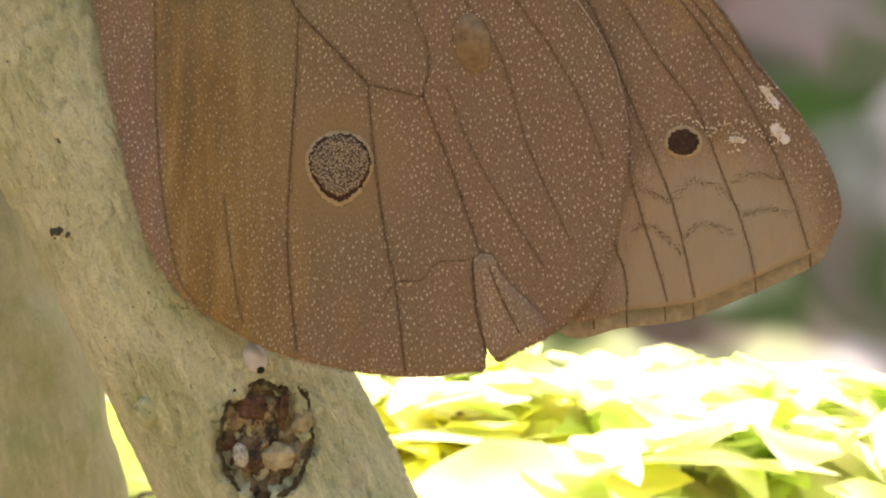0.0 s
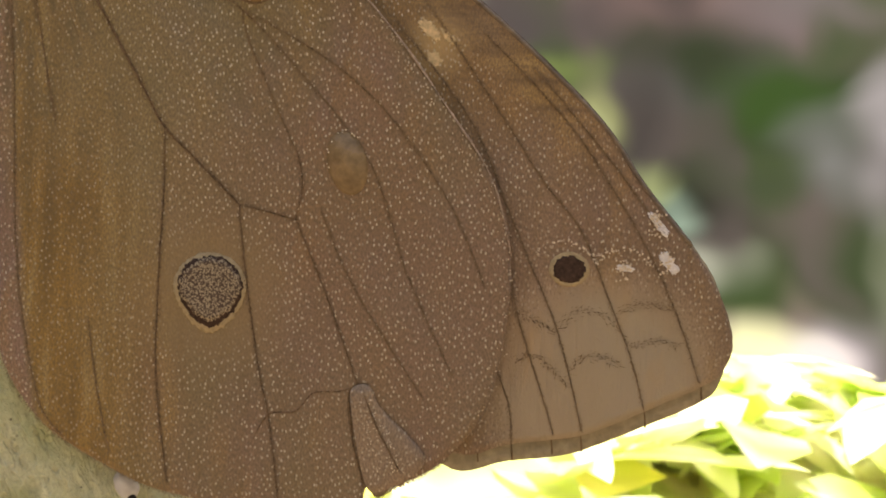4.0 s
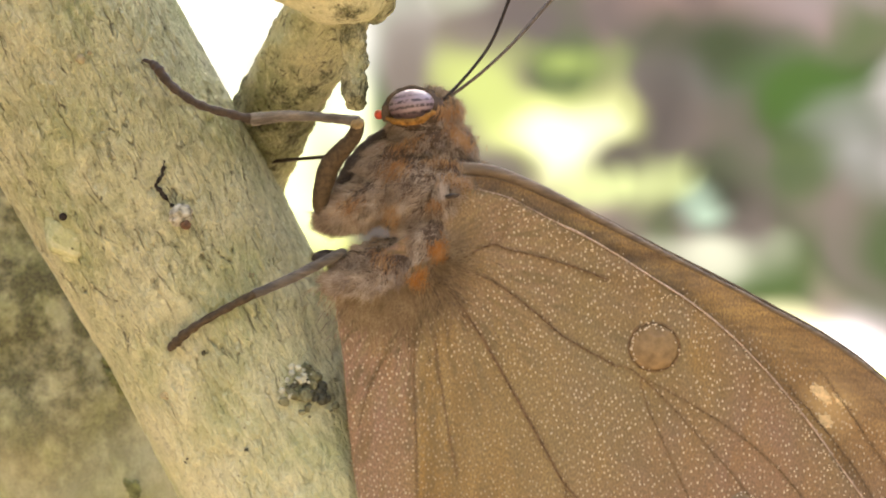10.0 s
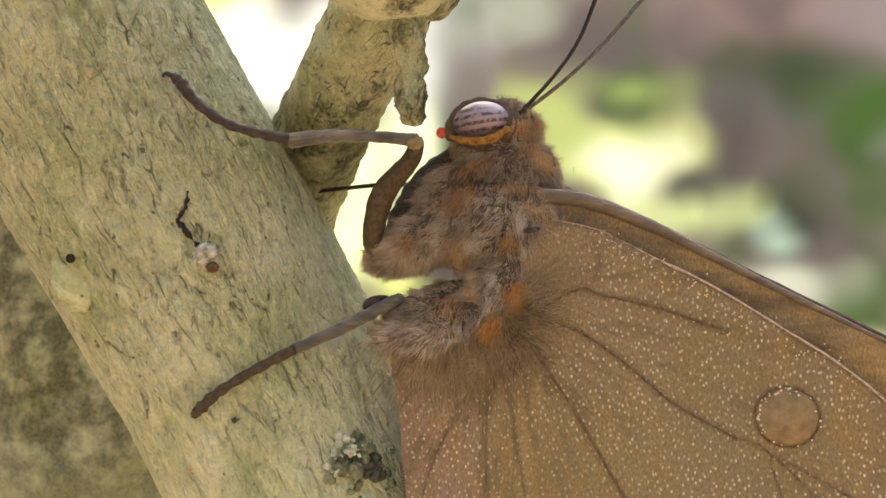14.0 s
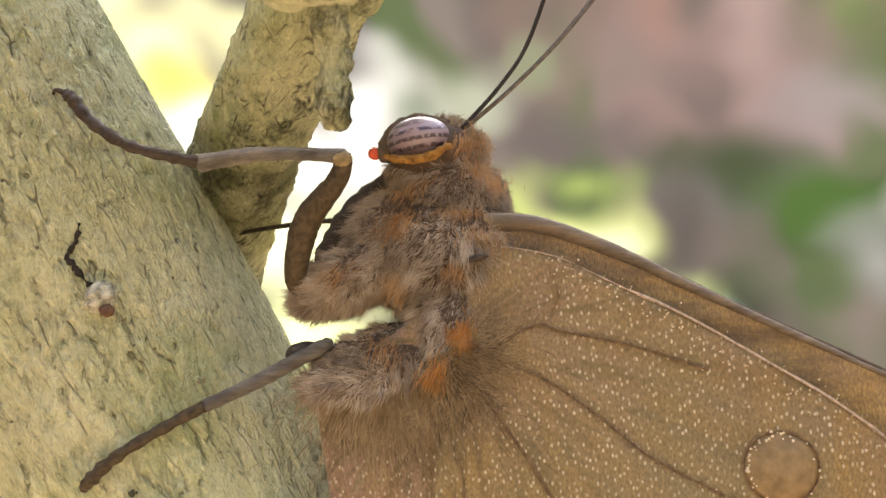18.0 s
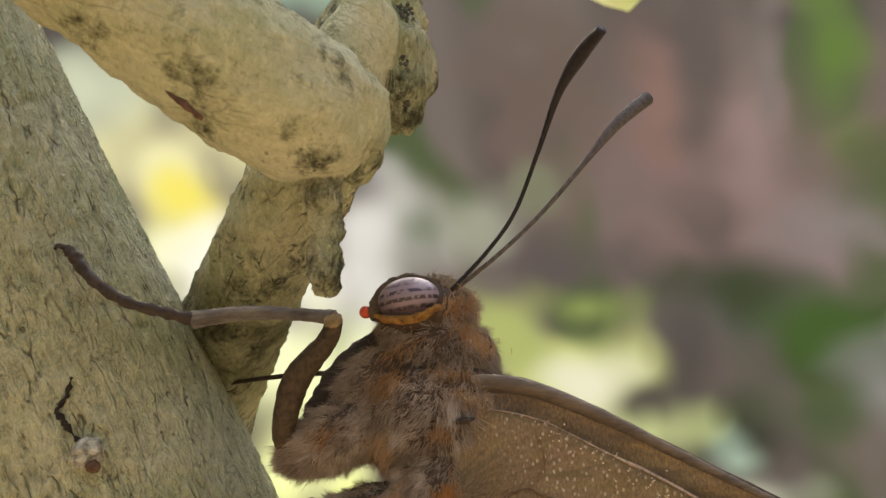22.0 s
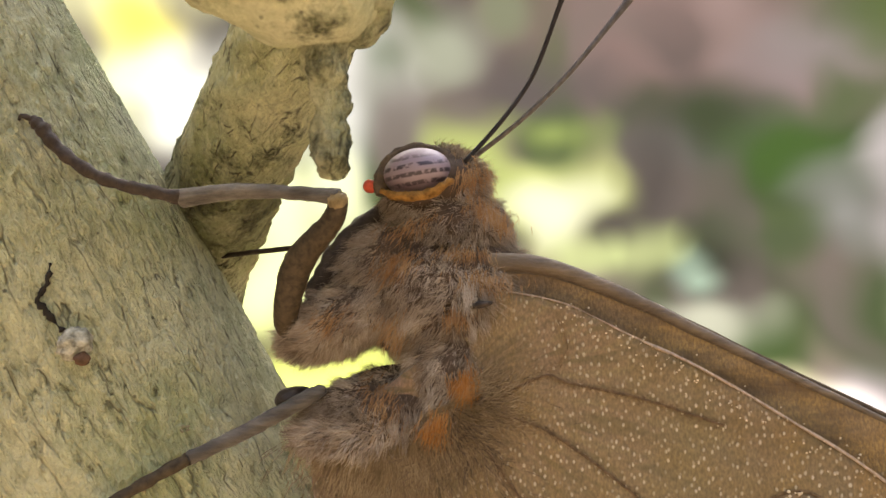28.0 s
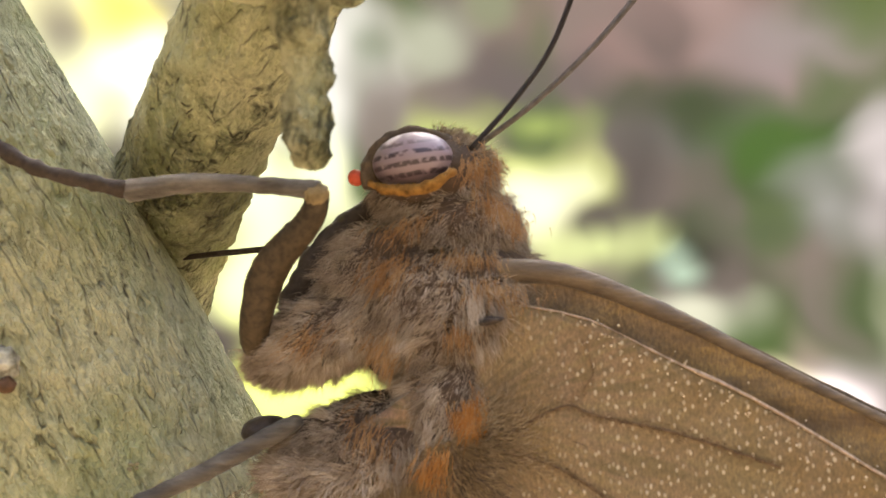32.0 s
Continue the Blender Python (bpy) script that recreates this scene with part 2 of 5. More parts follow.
def wing_skin(name, tan, rosy, ochre, dots=1.0, cell=None, inner=False, bare=None):
    """Scaled wing membrane: broad tints, fine scale rows, and scattered pale dots."""
    m = Nodes(name, 0.62)
    big = m.noise(m.turned(1, 0.6, 15), 150, 2)
    c = m.mix(m.fac(big, 0.38, 0.62), tan, rosy)
    if inner:
        # rosy band along the inner margin, ochre field beside it
        drop = m.fac(m.z, -0.030, -0.008, 0.0025, 0.0)
        edge = m.maths("SUBTRACT", m.x, m.maths("ADD", drop, -0.0104))
        field = m.maths("MULTIPLY", m.fac(edge, -0.0002, 0.0004), m.fac(m.x, -0.0052, 0.0005, 1.0, 0.0))
        field = m.maths("MULTIPLY", field, m.fac(m.z, 0.004, -0.004))
        c = m.mix(m.maths("MULTIPLY", field, 0.95), c, ochre)
        c = m.mix(m.fac(edge, 0.0002, -0.0004, 0.0, 0.8), c, tuple(x * k for x, k in zip(rosy, (1.12, 1.08, 1.25))))
        c = m.mix(m.fac(m.away((10.5, -1, -11), 6), 0.3, 1.0, 0.6, 0.0), c, ochre)
    else:
        c = m.mix(m.fac(m.away((13, -1, 2.5), 13), 0.5, 1.0, 0.85, 0.0), c, ochre)
    if inner:
        # ochre pleats: their light and dark sides are tinted in
        pleat = m.noise(m.turned(1, 0.10, 7), 620, 3, 0.55, 0.3)
        c = m.mix(m.maths("MULTIPLY", field, m.fac(pleat, 0.48, 0.62, 0.0, 0.8)), c, tuple(x * 0.58 for x in ochre))
        c = m.mix(m.maths("MULTIPLY", field, m.fac(pleat, 0.46, 0.36, 0.0, 0.8)), c, (0.50, 0.36, 0.14))
    else:
        run = m.maths("ADD", m.maths("MULTIPLY", m.x, 0.155), m.maths("MULTIPLY", m.maths("MULTIPLY", m.x, m.x), 20.2))
        lead = m.fac(m.maths("ADD", m.maths("SUBTRACT", m.z, 0.0088), run), -0.0030, -0.0019)
        lead = m.maths("MULTIPLY", lead, m.fac(m.x, 0.020, 0.026, 1.0, 0.0))
        c = m.mix(m.maths("MULTIPLY", lead, 0.8), c, m.mix(m.fac(m.noise(m.turned(0.12, 1, 36), 900, 4, 0.65), 0.36, 0.62), (0.13, 0.075, 0.026), (0.52, 0.34, 0.11)))
    run_out, far = m.fan((-9.8, -0.5, 7.6), 22)
    # shading of the pleats round the wing base, put into the colour
    pleats = m.noise(run_out, 11, 3, 0.6)
    near = m.fac(far, 0.25, 1.0, 0.95, 0.12)
    c = m.mix(m.maths("MULTIPLY", m.fac(pleats, 0.51, 0.61), near), c, tuple(x * 0.52 for x in tan))
    c = m.mix(m.maths("MULTIPLY", m.fac(pleats, 0.49, 0.36), m.maths("MULTIPLY", near, 0.7)), c, (tan[0] * 1.12, tan[1] * 1.22, tan[2] * 1.25))
    streak = m.noise(m.turned(1, 0.16, 6), 1300, 3, 0.6)
    c = m.mix(m.fac(streak, 0.45, 0.72, 0.0, 0.45), c, tuple(x * 0.6 for x in ochre))
    if bare:
        c = m.mix(m.fac(m.away(bare[:3], bare[3]), 0.6, 1.0, 0.95, 0.0), c, (0.38, 0.30, 0.185))
    folds = m.noise(m.turned(1, 0.3, -18), 420, 3, 0.55, 0.4)
    # fold crests are painted paler as well as raised
    c = m.mix(m.fac(folds, 0.52, 0.72, 0.0, 0.35), c, tuple(min(1.0, x * 1.45) for x in ochre))
    c = m.mix(m.fac(m.noise(m.turned(1, 0.7, 30), 75, 2, 0.5), 0.46, 0.66, 0.0, 0.55), c, tuple(x * 1.25 for x in tan))
    if inner:
        # the cell and the field above it are greener, the outer third rosier
        c = m.mix(m.fac(m.away((-1.5, -0.5, -1.0), 11), 0.3, 1.0, 0.55, 0.0), c, (0.285, 0.222, 0.100))
        c = m.mix(m.fac(m.away((14, -1.5, -16), 17), 0.2, 1.0, 0.7, 0.0), c, (0.290, 0.172, 0.118))
    rows = m.noise(m.turned(1, 0.5, 10), 9000, 2, 0.7)
    if bare:
        rows = m.maths("ADD", rows, m.fac(m.away(bare[:3], bare[3]), 0.6, 1.0, 0.3, 0.0))
    c = m.mix(m.fac(rows, 0.35, 0.65, 0.65, 0.0), c, tuple(x * 0.35 for x in tan))
    vor = m.voronoi(m.warped(m.turned(1.25, 0.8, -28), 900, 0.0003), 2800, dims="2D")
    rnd = m.tree.nodes.new("ShaderNodeSeparateColor")
    m.put(vor.outputs["Color"], rnd.inputs[0])
    d = m.maths("MULTIPLY", m.fac(vor.outputs["Distance"], 0.235, 0.11), m.fac(rnd.outputs[0], 0.14, 0.2))
    d = m.maths("MULTIPLY", d, m.fac(rnd.outputs[1], 0.0, 1.0, 0.2, 1.0))
    if cell:
        d = m.maths("MULTIPLY", d, m.fac(m.away(cell, 5.5), 0.5, 0.9, 0.12, 1.0))
        c = m.mix(m.fac(m.away(cell, 6.0), 0.4, 1.0, 0.55, 0.0), c, (0.305, 0.205, 0.085))
    if bare:
        d = m.maths("MULTIPLY", d, m.fac(m.away(bare[:3], bare[3]), 0.7, 1.0))
    d = m.maths("MULTIPLY", d, m.fac(m.noise(m.flat, 200, 2), 0.3, 0.6, 0.55, 1.0))
    if inner:
        d = m.maths("MULTIPLY", d, m.fac(field, 0.0, 1.0, 1.0, 0.55))
    d = m.maths("MULTIPLY", d, m.fac(m.away((-10.0, 0.5, 8.0), 5.5), 0.5, 0.95))
    d = m.maths("MULTIPLY", d, dots)
    if not inner:
        d = m.maths("MULTIPLY", d, m.fac(lead, 0.0, 1.0, 1.0, 0.06))
        # soft golden spot: light from behind the wing put into its colour
        c = m.mix(m.fac(m.away((14.4, -1.2, -1.4), 2.3), 0.1, 1.0, 0.6, 0.0), c, (0.62, 0.44, 0.20))
    c = m.mix(d, c, (0.69, 0.595, 0.43))
    m.colour(c)
    m.bump(m.maths("ADD", m.maths("ADD", m.maths("MULTIPLY", rows, 0.35), m.maths("MULTIPLY", folds, 3.0)), m.maths("ADD", m.maths("MULTIPLY", d, 0.4), streak)), 0.75, 0.00017)
    m.bsdf.inputs["Sheen Weight"].default_value = 0.2
    return m.mat


def hairy(name, a, b, c):
    """Hair in locks: each hair has its tone, and whole locks run lighter or darker."""
    m = Nodes(name, 0.75)
    lock = m.noise(m.coord, 620, 3, 0.6)
    tone = m.maths("ADD", m.maths("MULTIPLY", m.island(), 0.55), m.fac(lock, 0.36, 0.64, 0.0, 0.5))
    m.colour(m.ramp(tone, (0.0, a), (0.5, b), (1.0, c)))
    m.bsdf.inputs["Specular IOR Level"].default_value = 0.2
    return m.mat


def plain(name, col, rough=0.6, vary=0.35, scale=900.0, relief=0.0001):
    m = Nodes(name, rough)
    n = m.noise(m.scaled(1, 1, 1), scale, 4, 0.6)
    m.colour(m.mix(m.fac(n, 0.3, 0.7), tuple(x * (1 - vary) for x in col), tuple(min(1, x * (1 + vary)) for x in col)))
    m.bump(n, 0.5, relief)
    m.bsdf.inputs["Specular IOR Level"].default_value = 0.25
    return m.mat


BARK = bark("pale_bark", (0.71, 0.70, 0.44), (0.46, 0.50, 0.24))
# the last argument darkens the branch's base for its shade beside the trunk
BARK_DARK = bark("green_bark", (0.76, 0.75, 0.46), (0.44, 0.48, 0.19), 1.5, 0.6, 0.45, 1.0, (-20.8, 8.0, 15.0, 6.0))
BARK_SMOOTH = bark("smooth_bark", (0.56, 0.555, 0.35), (0.41, 0.445, 0.215), 0.5, -1.1, 0.3, 0.5)
BARK_JOINT = bark("joint_bark", (0.60, 0.59, 0.37), (0.38, 0.42, 0.18), 0.9, 0.2, 0.8)
BARK_MOSSY = bark("mossy_bark", (0.50, 0.48, 0.28), (0.36, 0.38, 0.155), 0.4, -0.2, 0.0, 0.6, (-49, 34, 2, 30))
LICHEN = plain("lichen_crust", (0.20, 0.20, 0.115), 0.95, 0.7, 2500, 0.0003)
LICHEN_DARK = plain("dark_lichen_crust", (0.10, 0.10, 0.07), 0.95, 0.7, 3000, 0.0003)
PALE_LICHEN = plain("pale_lichen", (0.55, 0.56, 0.43), 0.9, 0.4, 2500, 0.0003)
MOSS = plain("moss", (0.16, 0.17, 0.07), 0.95, 0.6, 1500, 0.0004)
WOUND = plain("bark_wound", (0.14, 0.078, 0.045), 0.8, 0.6, 1500, 0.0004)
CALLUS = plain("callus_wood", (0.42, 0.365, 0.21), 0.8, 0.45, 900, 0.0004)
BLACK_MARK = plain("black_mark", (0.03, 0.025, 0.02), 0.9, 0.4)
WHITE_EGG = plain("white_egg", (0.64, 0.615, 0.58), 0.45, 0.12, 1800, 0.0001)
WHITE_SCALE = plain("white_scale", (0.44, 0.42, 0.33), 0.8, 0.65, 3000, 0.0004)
HIND = wing_skin("hindwing_skin", (0.270, 0.198, 0.088), (0.305, 0.188, 0.118), (0.36, 0.207, 0.038), 1.0, (1.7, 0.0, -16.2), True)
FORE = wing_skin("forewing_skin", (0.30, 0.198, 0.112), (0.30, 0.188, 0.118), (0.33, 0.190, 0.05), 0.95, None, False, (24.5, -2, -20.5, 7.5))
# wing skin in paler tones: light on the tilted flap put into the colour
FLAP = wing_skin("lit_flap_skin", (0.34, 0.24, 0.145), (0.36, 0.245, 0.155), (0.32, 0.22, 0.115), 1.0)
FAR_WING = plain("far_wing_skin", (0.34, 0.285, 0.185), 0.7, 0.25, 1500)
VEIN = plain("vein_scale", (0.165, 0.107, 0.058), 0.8, 0.5, 4000)
VEIN_PALE = plain("pale_vein_scale", (0.20, 0.134, 0.072), 0.8, 0.45, 4000)
SPOT_DARK = plain("dark_spot_scale", (0.055, 0.030, 0.018), 0.7, 0.5, 5000)
SPOT_HALO = plain("halo_scale", (0.42, 0.325, 0.18), 0.7, 0.2, 4000)
WHITE_PATCH = plain("white_scale_patch", (0.78, 0.73, 0.68), 0.6, 0.15, 5000)
CLEAR_SPOT = plain("clear_spot_scale", (0.262, 0.182, 0.092), 0.26, 0.3, 1500, 0.0003)
# rosy edge scales, coloured paler still as a highlight along the edge
EDGE_ROSE = plain("rosy_edge_scale", (0.44, 0.335, 0.25), 0.8, 0.4, 4000)
PALE_DOT = plain("pale_dot_scale", (0.74, 0.62, 0.44), 0.6, 0.15, 4000)
GOLD_BACKLIT = plain("backlit_gold", (0.66, 0.50, 0.27), 0.35, 0.35, 2500)
CUTICLE = plain("leg_cuticle", (0.068, 0.048, 0.026), 0.6, 0.5, 3500)
CUTICLE_DARK = plain("dark_cuticle", (0.055, 0.040, 0.03), 0.45, 0.4, 3500)


def streaked(name, dark, light, angle):
    """Long scales combed one way."""
    m = Nodes(name, 0.6)
    n = m.noise(m.turned(0.22, 1, angle), 2200, 5, 0.7)
    c = m.mix(m.fac(n, 0.34, 0.68), dark, light)
    m.colour(m.mix(m.fac(m.noise(m.coord, 420, 3), 0.45, 0.65, 0.0, 0.6), c, dark))
    m.bump(n, 0.7, 0.0002)
    m.bsdf.inputs["Sheen Weight"].default_value = 0.2
    return m.mat


COSTA = streaked("costa_scale", (0.105, 0.074, 0.045), (0.245, 0.176, 0.102), 28)
LEG_SCALE = streaked("leg_scale", (0.045, 0.036, 0.028), (0.25, 0.22, 0.18), 2)
LEG_SCALE_LOW = streaked("leg_scale_low", (0.055, 0.044, 0.033), (0.22, 0.19, 0.15), -30)
CREST = plain("crest_scale", (0.12, 0.086, 0.056), 0.9, 0.4, 3500)
ANT_BLACK = plain("antenna_black", (0.022, 0.018, 0.018), 0.4, 0.4, 3500)
ANT_GREY = plain("antenna_grey", (0.10, 0.09, 0.085), 0.5, 0.4, 3500)
RED_BEAD = plain("red_bead", (0.62, 0.10, 0.05), 0.3, 0.2, 3000)
SKIN = plain("thorax_skin", (0.085, 0.056, 0.036), 0.8, 0.4, 1800, 0.0002)
FUR = hairy("brown_fur", (0.13, 0.09, 0.056), (0.365, 0.285, 0.205), (0.64, 0.545, 0.43))
FUR_WING = hairy("wing_hair", (0.15, 0.107, 0.057), (0.25, 0.18, 0.10), (0.40, 0.31, 0.19))
FUR_DARK = hairy("dark_fur", (0.05, 0.036, 0.026), (0.10, 0.072, 0.05), (0.17, 0.12, 0.085))
FUR_RUST = hairy("rust_fur", (0.25, 0.12, 0.045), (0.40, 0.215, 0.085), (0.54, 0.37, 0.20))
FUR_ORANGE = hairy("orange_fur", (0.27, 0.10, 0.02), (0.48, 0.20, 0.045), (0.58, 0.35, 0.15))


def speckled():
    m = Nodes("speckled_spot_scale", 0.7)
    v = m.scaled(1, 0.05, 1)
    d = m.voronoi(v, 9000).outputs["Distance"]
    m.colour(m.mix(m.fac(d, 0.38, 0.58), (0.38, 0.30, 0.185), (0.085, 0.052, 0.03)))
    return m.mat


def eye_skin():
    m = Nodes("banded_eye", 0.30)
    w = m.tree.nodes.new("ShaderNodeTexWave")
    w.wave_type, w.bands_direction = "BANDS", "Z"
    m.put(m.scaled(1, 1, 1, rot=(0, 0.16, 0)), w.inputs["Vector"])
    w.inputs["Scale"].default_value, w.inputs["Distortion"].default_value = 850, 0.5
    w.inputs["Detail"].default_value, w.inputs["Detail Scale"].default_value = 1.0, 2.0
    dash = m.noise(m.scaled(1, 0.6, 0.8), 4300, 1)
    rows = m.maths("MULTIPLY", m.fac(w.outputs["Fac"], 0.35, 0.75), m.fac(dash, 0.36, 0.52))
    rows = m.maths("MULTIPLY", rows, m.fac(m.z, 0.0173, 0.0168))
    # the eye grows paler upwards: reflected sky put into its colour
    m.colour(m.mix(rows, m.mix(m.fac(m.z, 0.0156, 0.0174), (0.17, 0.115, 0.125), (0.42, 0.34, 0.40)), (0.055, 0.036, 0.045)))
    m.bsdf.inputs["Coat Weight"].default_value = 0.15
    m.bump(m.voronoi(m.scaled(1, 1, 1), 14000).outputs["Distance"], 0.2, 0.00003)
    return m.mat


SPECKLED, EYE = speckled(), eye_skin()


# ---- shapes ----
def part(name, shape, material, parent=None, label=""):
    """One mesh object from (points in mm, faces), under a thing or a part."""
    verts, faces = shape
    me = bpy.data.meshes.new(name)
    me.from_pydata([tuple(c * S for c in p) for p in verts], [], faces)
    me.polygons.foreach_set("use_smooth", [True] * len(me.polygons))
    me.materials.append(material)
    me.update()
    ob = new(name, me)
    if parent:
        ob.parent = parent
    if label:
        ob["label"] = label
    return ob


def join(*shapes):
    verts, faces = [], []
    for v, f in shapes:
        n = len(verts)
        verts += [tuple(p) for p in v]
        faces += [tuple(i + n for i in q) for q in f]
    return verts, faces


def curve(points, n, closed=False):
    """A smooth curve (Catmull-Rom) through points of any dimension, n steps a span."""
    p = np.array(points, float)
    m = len(p)
    out = []
    for i in range(m if closed else m - 1):
        if closed:
            a, b, c, d = p[i - 1], p[i], p[(i + 1) % m], p[(i + 2) % m]
        else:
            a, b, c, d = p[max(i - 1, 0)], p[i], p[i + 1], p[min(i + 2, m - 1)]
        for k in range(n):
            t = k / n
            out.append(0.5 * (2 * b + (c - a) * t + (2 * a - 5 * b + 4 * c - d) * t * t + (3 * b - a - 3 * c + d) * t**3))
    if not closed:
        out.append(p[-1])
    return np.array(out)


def wave(x, y, z=0.0):
    return noise.noise((x, y, z))


def tube(points, radii, seg=12, n=6, rough=0.0, grain=1.0, flat=1.0, seed=0.0):
    """A round limb along points (mm), with a radius at each point; rough: height of its relief."""
    path = curve([(*p, r) for p, r in zip(points, radii)], n)
    c, rad = path[:, :3], path[:, 3]
    d = np.gradient(c, axis=0)
    d /= np.linalg.norm(d, axis=1)[:, None]
    ref = np.array([0.0, 1.0, 0.0]) if abs(d[0][1]) < 0.9 else np.array([1.0, 0, 0])
    verts, faces = [], []
    for k in range(len(c)):
        u = np.cross(d[k], ref)
        u /= np.linalg.norm(u)
        w = np.cross(u, d[k])
        for j in range(seg):
            a = 2 * math.pi * j / seg
            o = math.cos(a) * u + math.sin(a) * w * flat
            r = rad[k]
            if rough:
                q = c[k] + o * r
                r += rough * noise.fractal((q[0] * grain + seed, q[1] * grain, q[2] * grain), 0.9, 2.1, 4)
            verts.append(c[k] + o * r)
    m = len(c)
    for k in range(m - 1):
        for j in range(seg):
            a, b = k * seg + j, k * seg + (j + 1) % seg
            faces.append((a, b, b + seg, a + seg))
    faces.append(tuple(range(seg))[::-1])
    faces.append(tuple(range((m - 1) * seg, m * seg)))
    return verts, faces


def ball(centre, radii, turn=0.0, nu=28, nv=18, rough=0.0, grain=1.0):
    """An ellipsoid (mm), turned in the x-z plane by degrees, with an uneven skin."""
    ct, st = math.cos(radians(turn)), math.sin(radians(turn))
    verts, faces = [], []
    for i in range(nv + 1):
        th = math.pi * i / nv
        for j in range(nu):
            ph = 2 * math.pi * j / nu
            n = (math.sin(th) * math.cos(ph), math.sin(th) * math.sin(ph), math.cos(th))
            k = 1 + rough * wave(n[0] * grain + centre[0], n[1] * grain + centre[2], n[2] * grain)
            x, y, z = (n[a] * radii[a] * k for a in range(3))
            verts.append((centre[0] + x * ct - z * st, centre[1] + y, centre[2] + x * st + z * ct))
    for i in range(nv):
        for j in range(nu):
            a, b = i * nu + j, i * nu + (j + 1) % nu
            faces.append((a, a + nu, b + nu, b))
    return verts, faces


def axis_x(z):
    """The leaning trunk's middle line."""
    return -23.7 - 0.533 * z


TRUNK_R = 8.1


def axis_y(z):
    return 8.6 - 0.12 * max(0.0, z - 2)


def on_trunk(x, z, lift=0.0):
    """The place on the trunk's near face at x, z."""
    off = (x - axis_x(z)) * 0.882
    return (x, axis_y(z) - math.sqrt(max(TRUNK_R**2 - off * off, 0.0)) - lift, z)


def plane_y(x, z):
    """The depth of the folded wings, with their slight waves."""
    y = -0.35 - 0.10 * x + 0.01 * z
    y += 0.10 * math.sin(0.55 * x + 0.2 * z) * math.cos(0.23 * z)
    y += 0.22 * wave(x * 0.16, z * 0.10, 3.0) + 0.06 * wave(x * 0.6, z * 0.25, 7.0)
    fan, reach = math.atan2(z - 9.0, x + 10.0), math.hypot(x + 10, z - 9)
    y += 0.045 * math.sin(fan * 38 + 1.5 * wave(x * 0.3, z * 0.3)) * min(1.0, reach / 12)
    return y - 0.9 * max(0.0, min(1.0, (-x - 4) / 6)) * max(0.0, min(1.0, (-z - 8) / 8))


def sheet(outline, centre, off, thick=0.10, rings=44, n=7, ragged=0.05):
    """A wing's blade: two skins over a rim, from its outline (x, z)."""
    edge = curve(outline, n, True)
    edge += np.array([[ragged * wave(p[0] * 3, p[1] * 3, 1.0), ragged * wave(p[0] * 3, p[1] * 3, 9.0)] for p in edge])
    m = len(edge)
    verts, faces = [], []
    for side in (0, 1):
        base = len(verts)
        verts.append((centre[0], plane_y(*centre) + off + side * thick, centre[1]))
        for r in range(1, rings + 1):
            for p in edge:
                x, z = (centre[i] + (p[i] - centre[i]) * r / rings for i in (0, 1))
                verts.append((x, plane_y(x, z) + off + side * thick * min(1, (rings - r) / 3 + 0.4), z))
        for j in range(m):
            a, b = base + 1 + j, base + 1 + (j + 1) % m
            faces.append((base, a, b) if side else (base, b, a))
            for r in range(rings - 1):
                q = (a + r * m, a + (r + 1) * m, b + (r + 1) * m, b + r * m)
                faces.append(q if side else q[::-1])
    front, back = 1 + (rings - 1) * m, len(verts) - m
    for j in range(m):
        k = (j + 1) % m
        faces.append((front + j, front + k, back + k, back + j))
    return verts, faces


def rib(points, width, off, n=8, seg=6, taper=0.5):
    """A vein: a flattened ridge that lies on the wing along points (x, z)."""
    c = curve(points, n)
    m = len(c)
    path = [(x, plane_y(x, z) + off, z) for x, z in c]
    rad = [width * min(1.0, 0.12 + i / 7) * (1 - (1 - taper) * i / m) * (1 + 0.25 * wave(x * 2.0, z * 2.0, 5.0)) for i, (x, z) in enumerate(c)]
    return tube(path, rad, seg, 1, flat=0.6)


def vein_line(points, width, off, seed, taper=0.6, thick=0.5):
    """A vein: a thin ridge under a ragged strip of dark scales that lie along it."""
    rng = random.Random(seed)
    ridge = rib(points, width * thick, off, taper=taper)
    c = curve(points, 10)
    verts, faces = [], []
    for i in range(len(c) - 1):
        d = c[i + 1] - c[i]
        size, a0 = math.hypot(*d), math.atan2(d[1], d[0])
        if size < 1e-6:
            continue
        fade = 1 - (1 - taper) * i / len(c)
        for _ in range(max(1, int(size * 30))):
            f, s = rng.random(), rng.gauss(0, width * 0.95 * fade)
            x, z = c[i][0] + d[0] * f - math.sin(a0) * s, c[i][1] + d[1] * f + math.cos(a0) * s
            a, ln, w = a0 + rng.gauss(0, 0.45), rng.uniform(0.08, 0.26), rng.uniform(0.010, 0.024)
            ex, ez = x + math.cos(a) * ln, z + math.sin(a) * ln
            px, pz = -math.sin(a) * w, math.cos(a) * w
            y0, y1, k = plane_y(x, z) + off - rng.uniform(0.02, 0.06), plane_y(ex, ez) + off - rng.uniform(0.03, 0.10), len(verts)
            verts += [(x - px, y0, z - pz), (x + px, y0, z + pz), (ex, y1, ez)]
            faces.append((k, k + 1, k + 2))
    return join(ridge, (verts, faces))


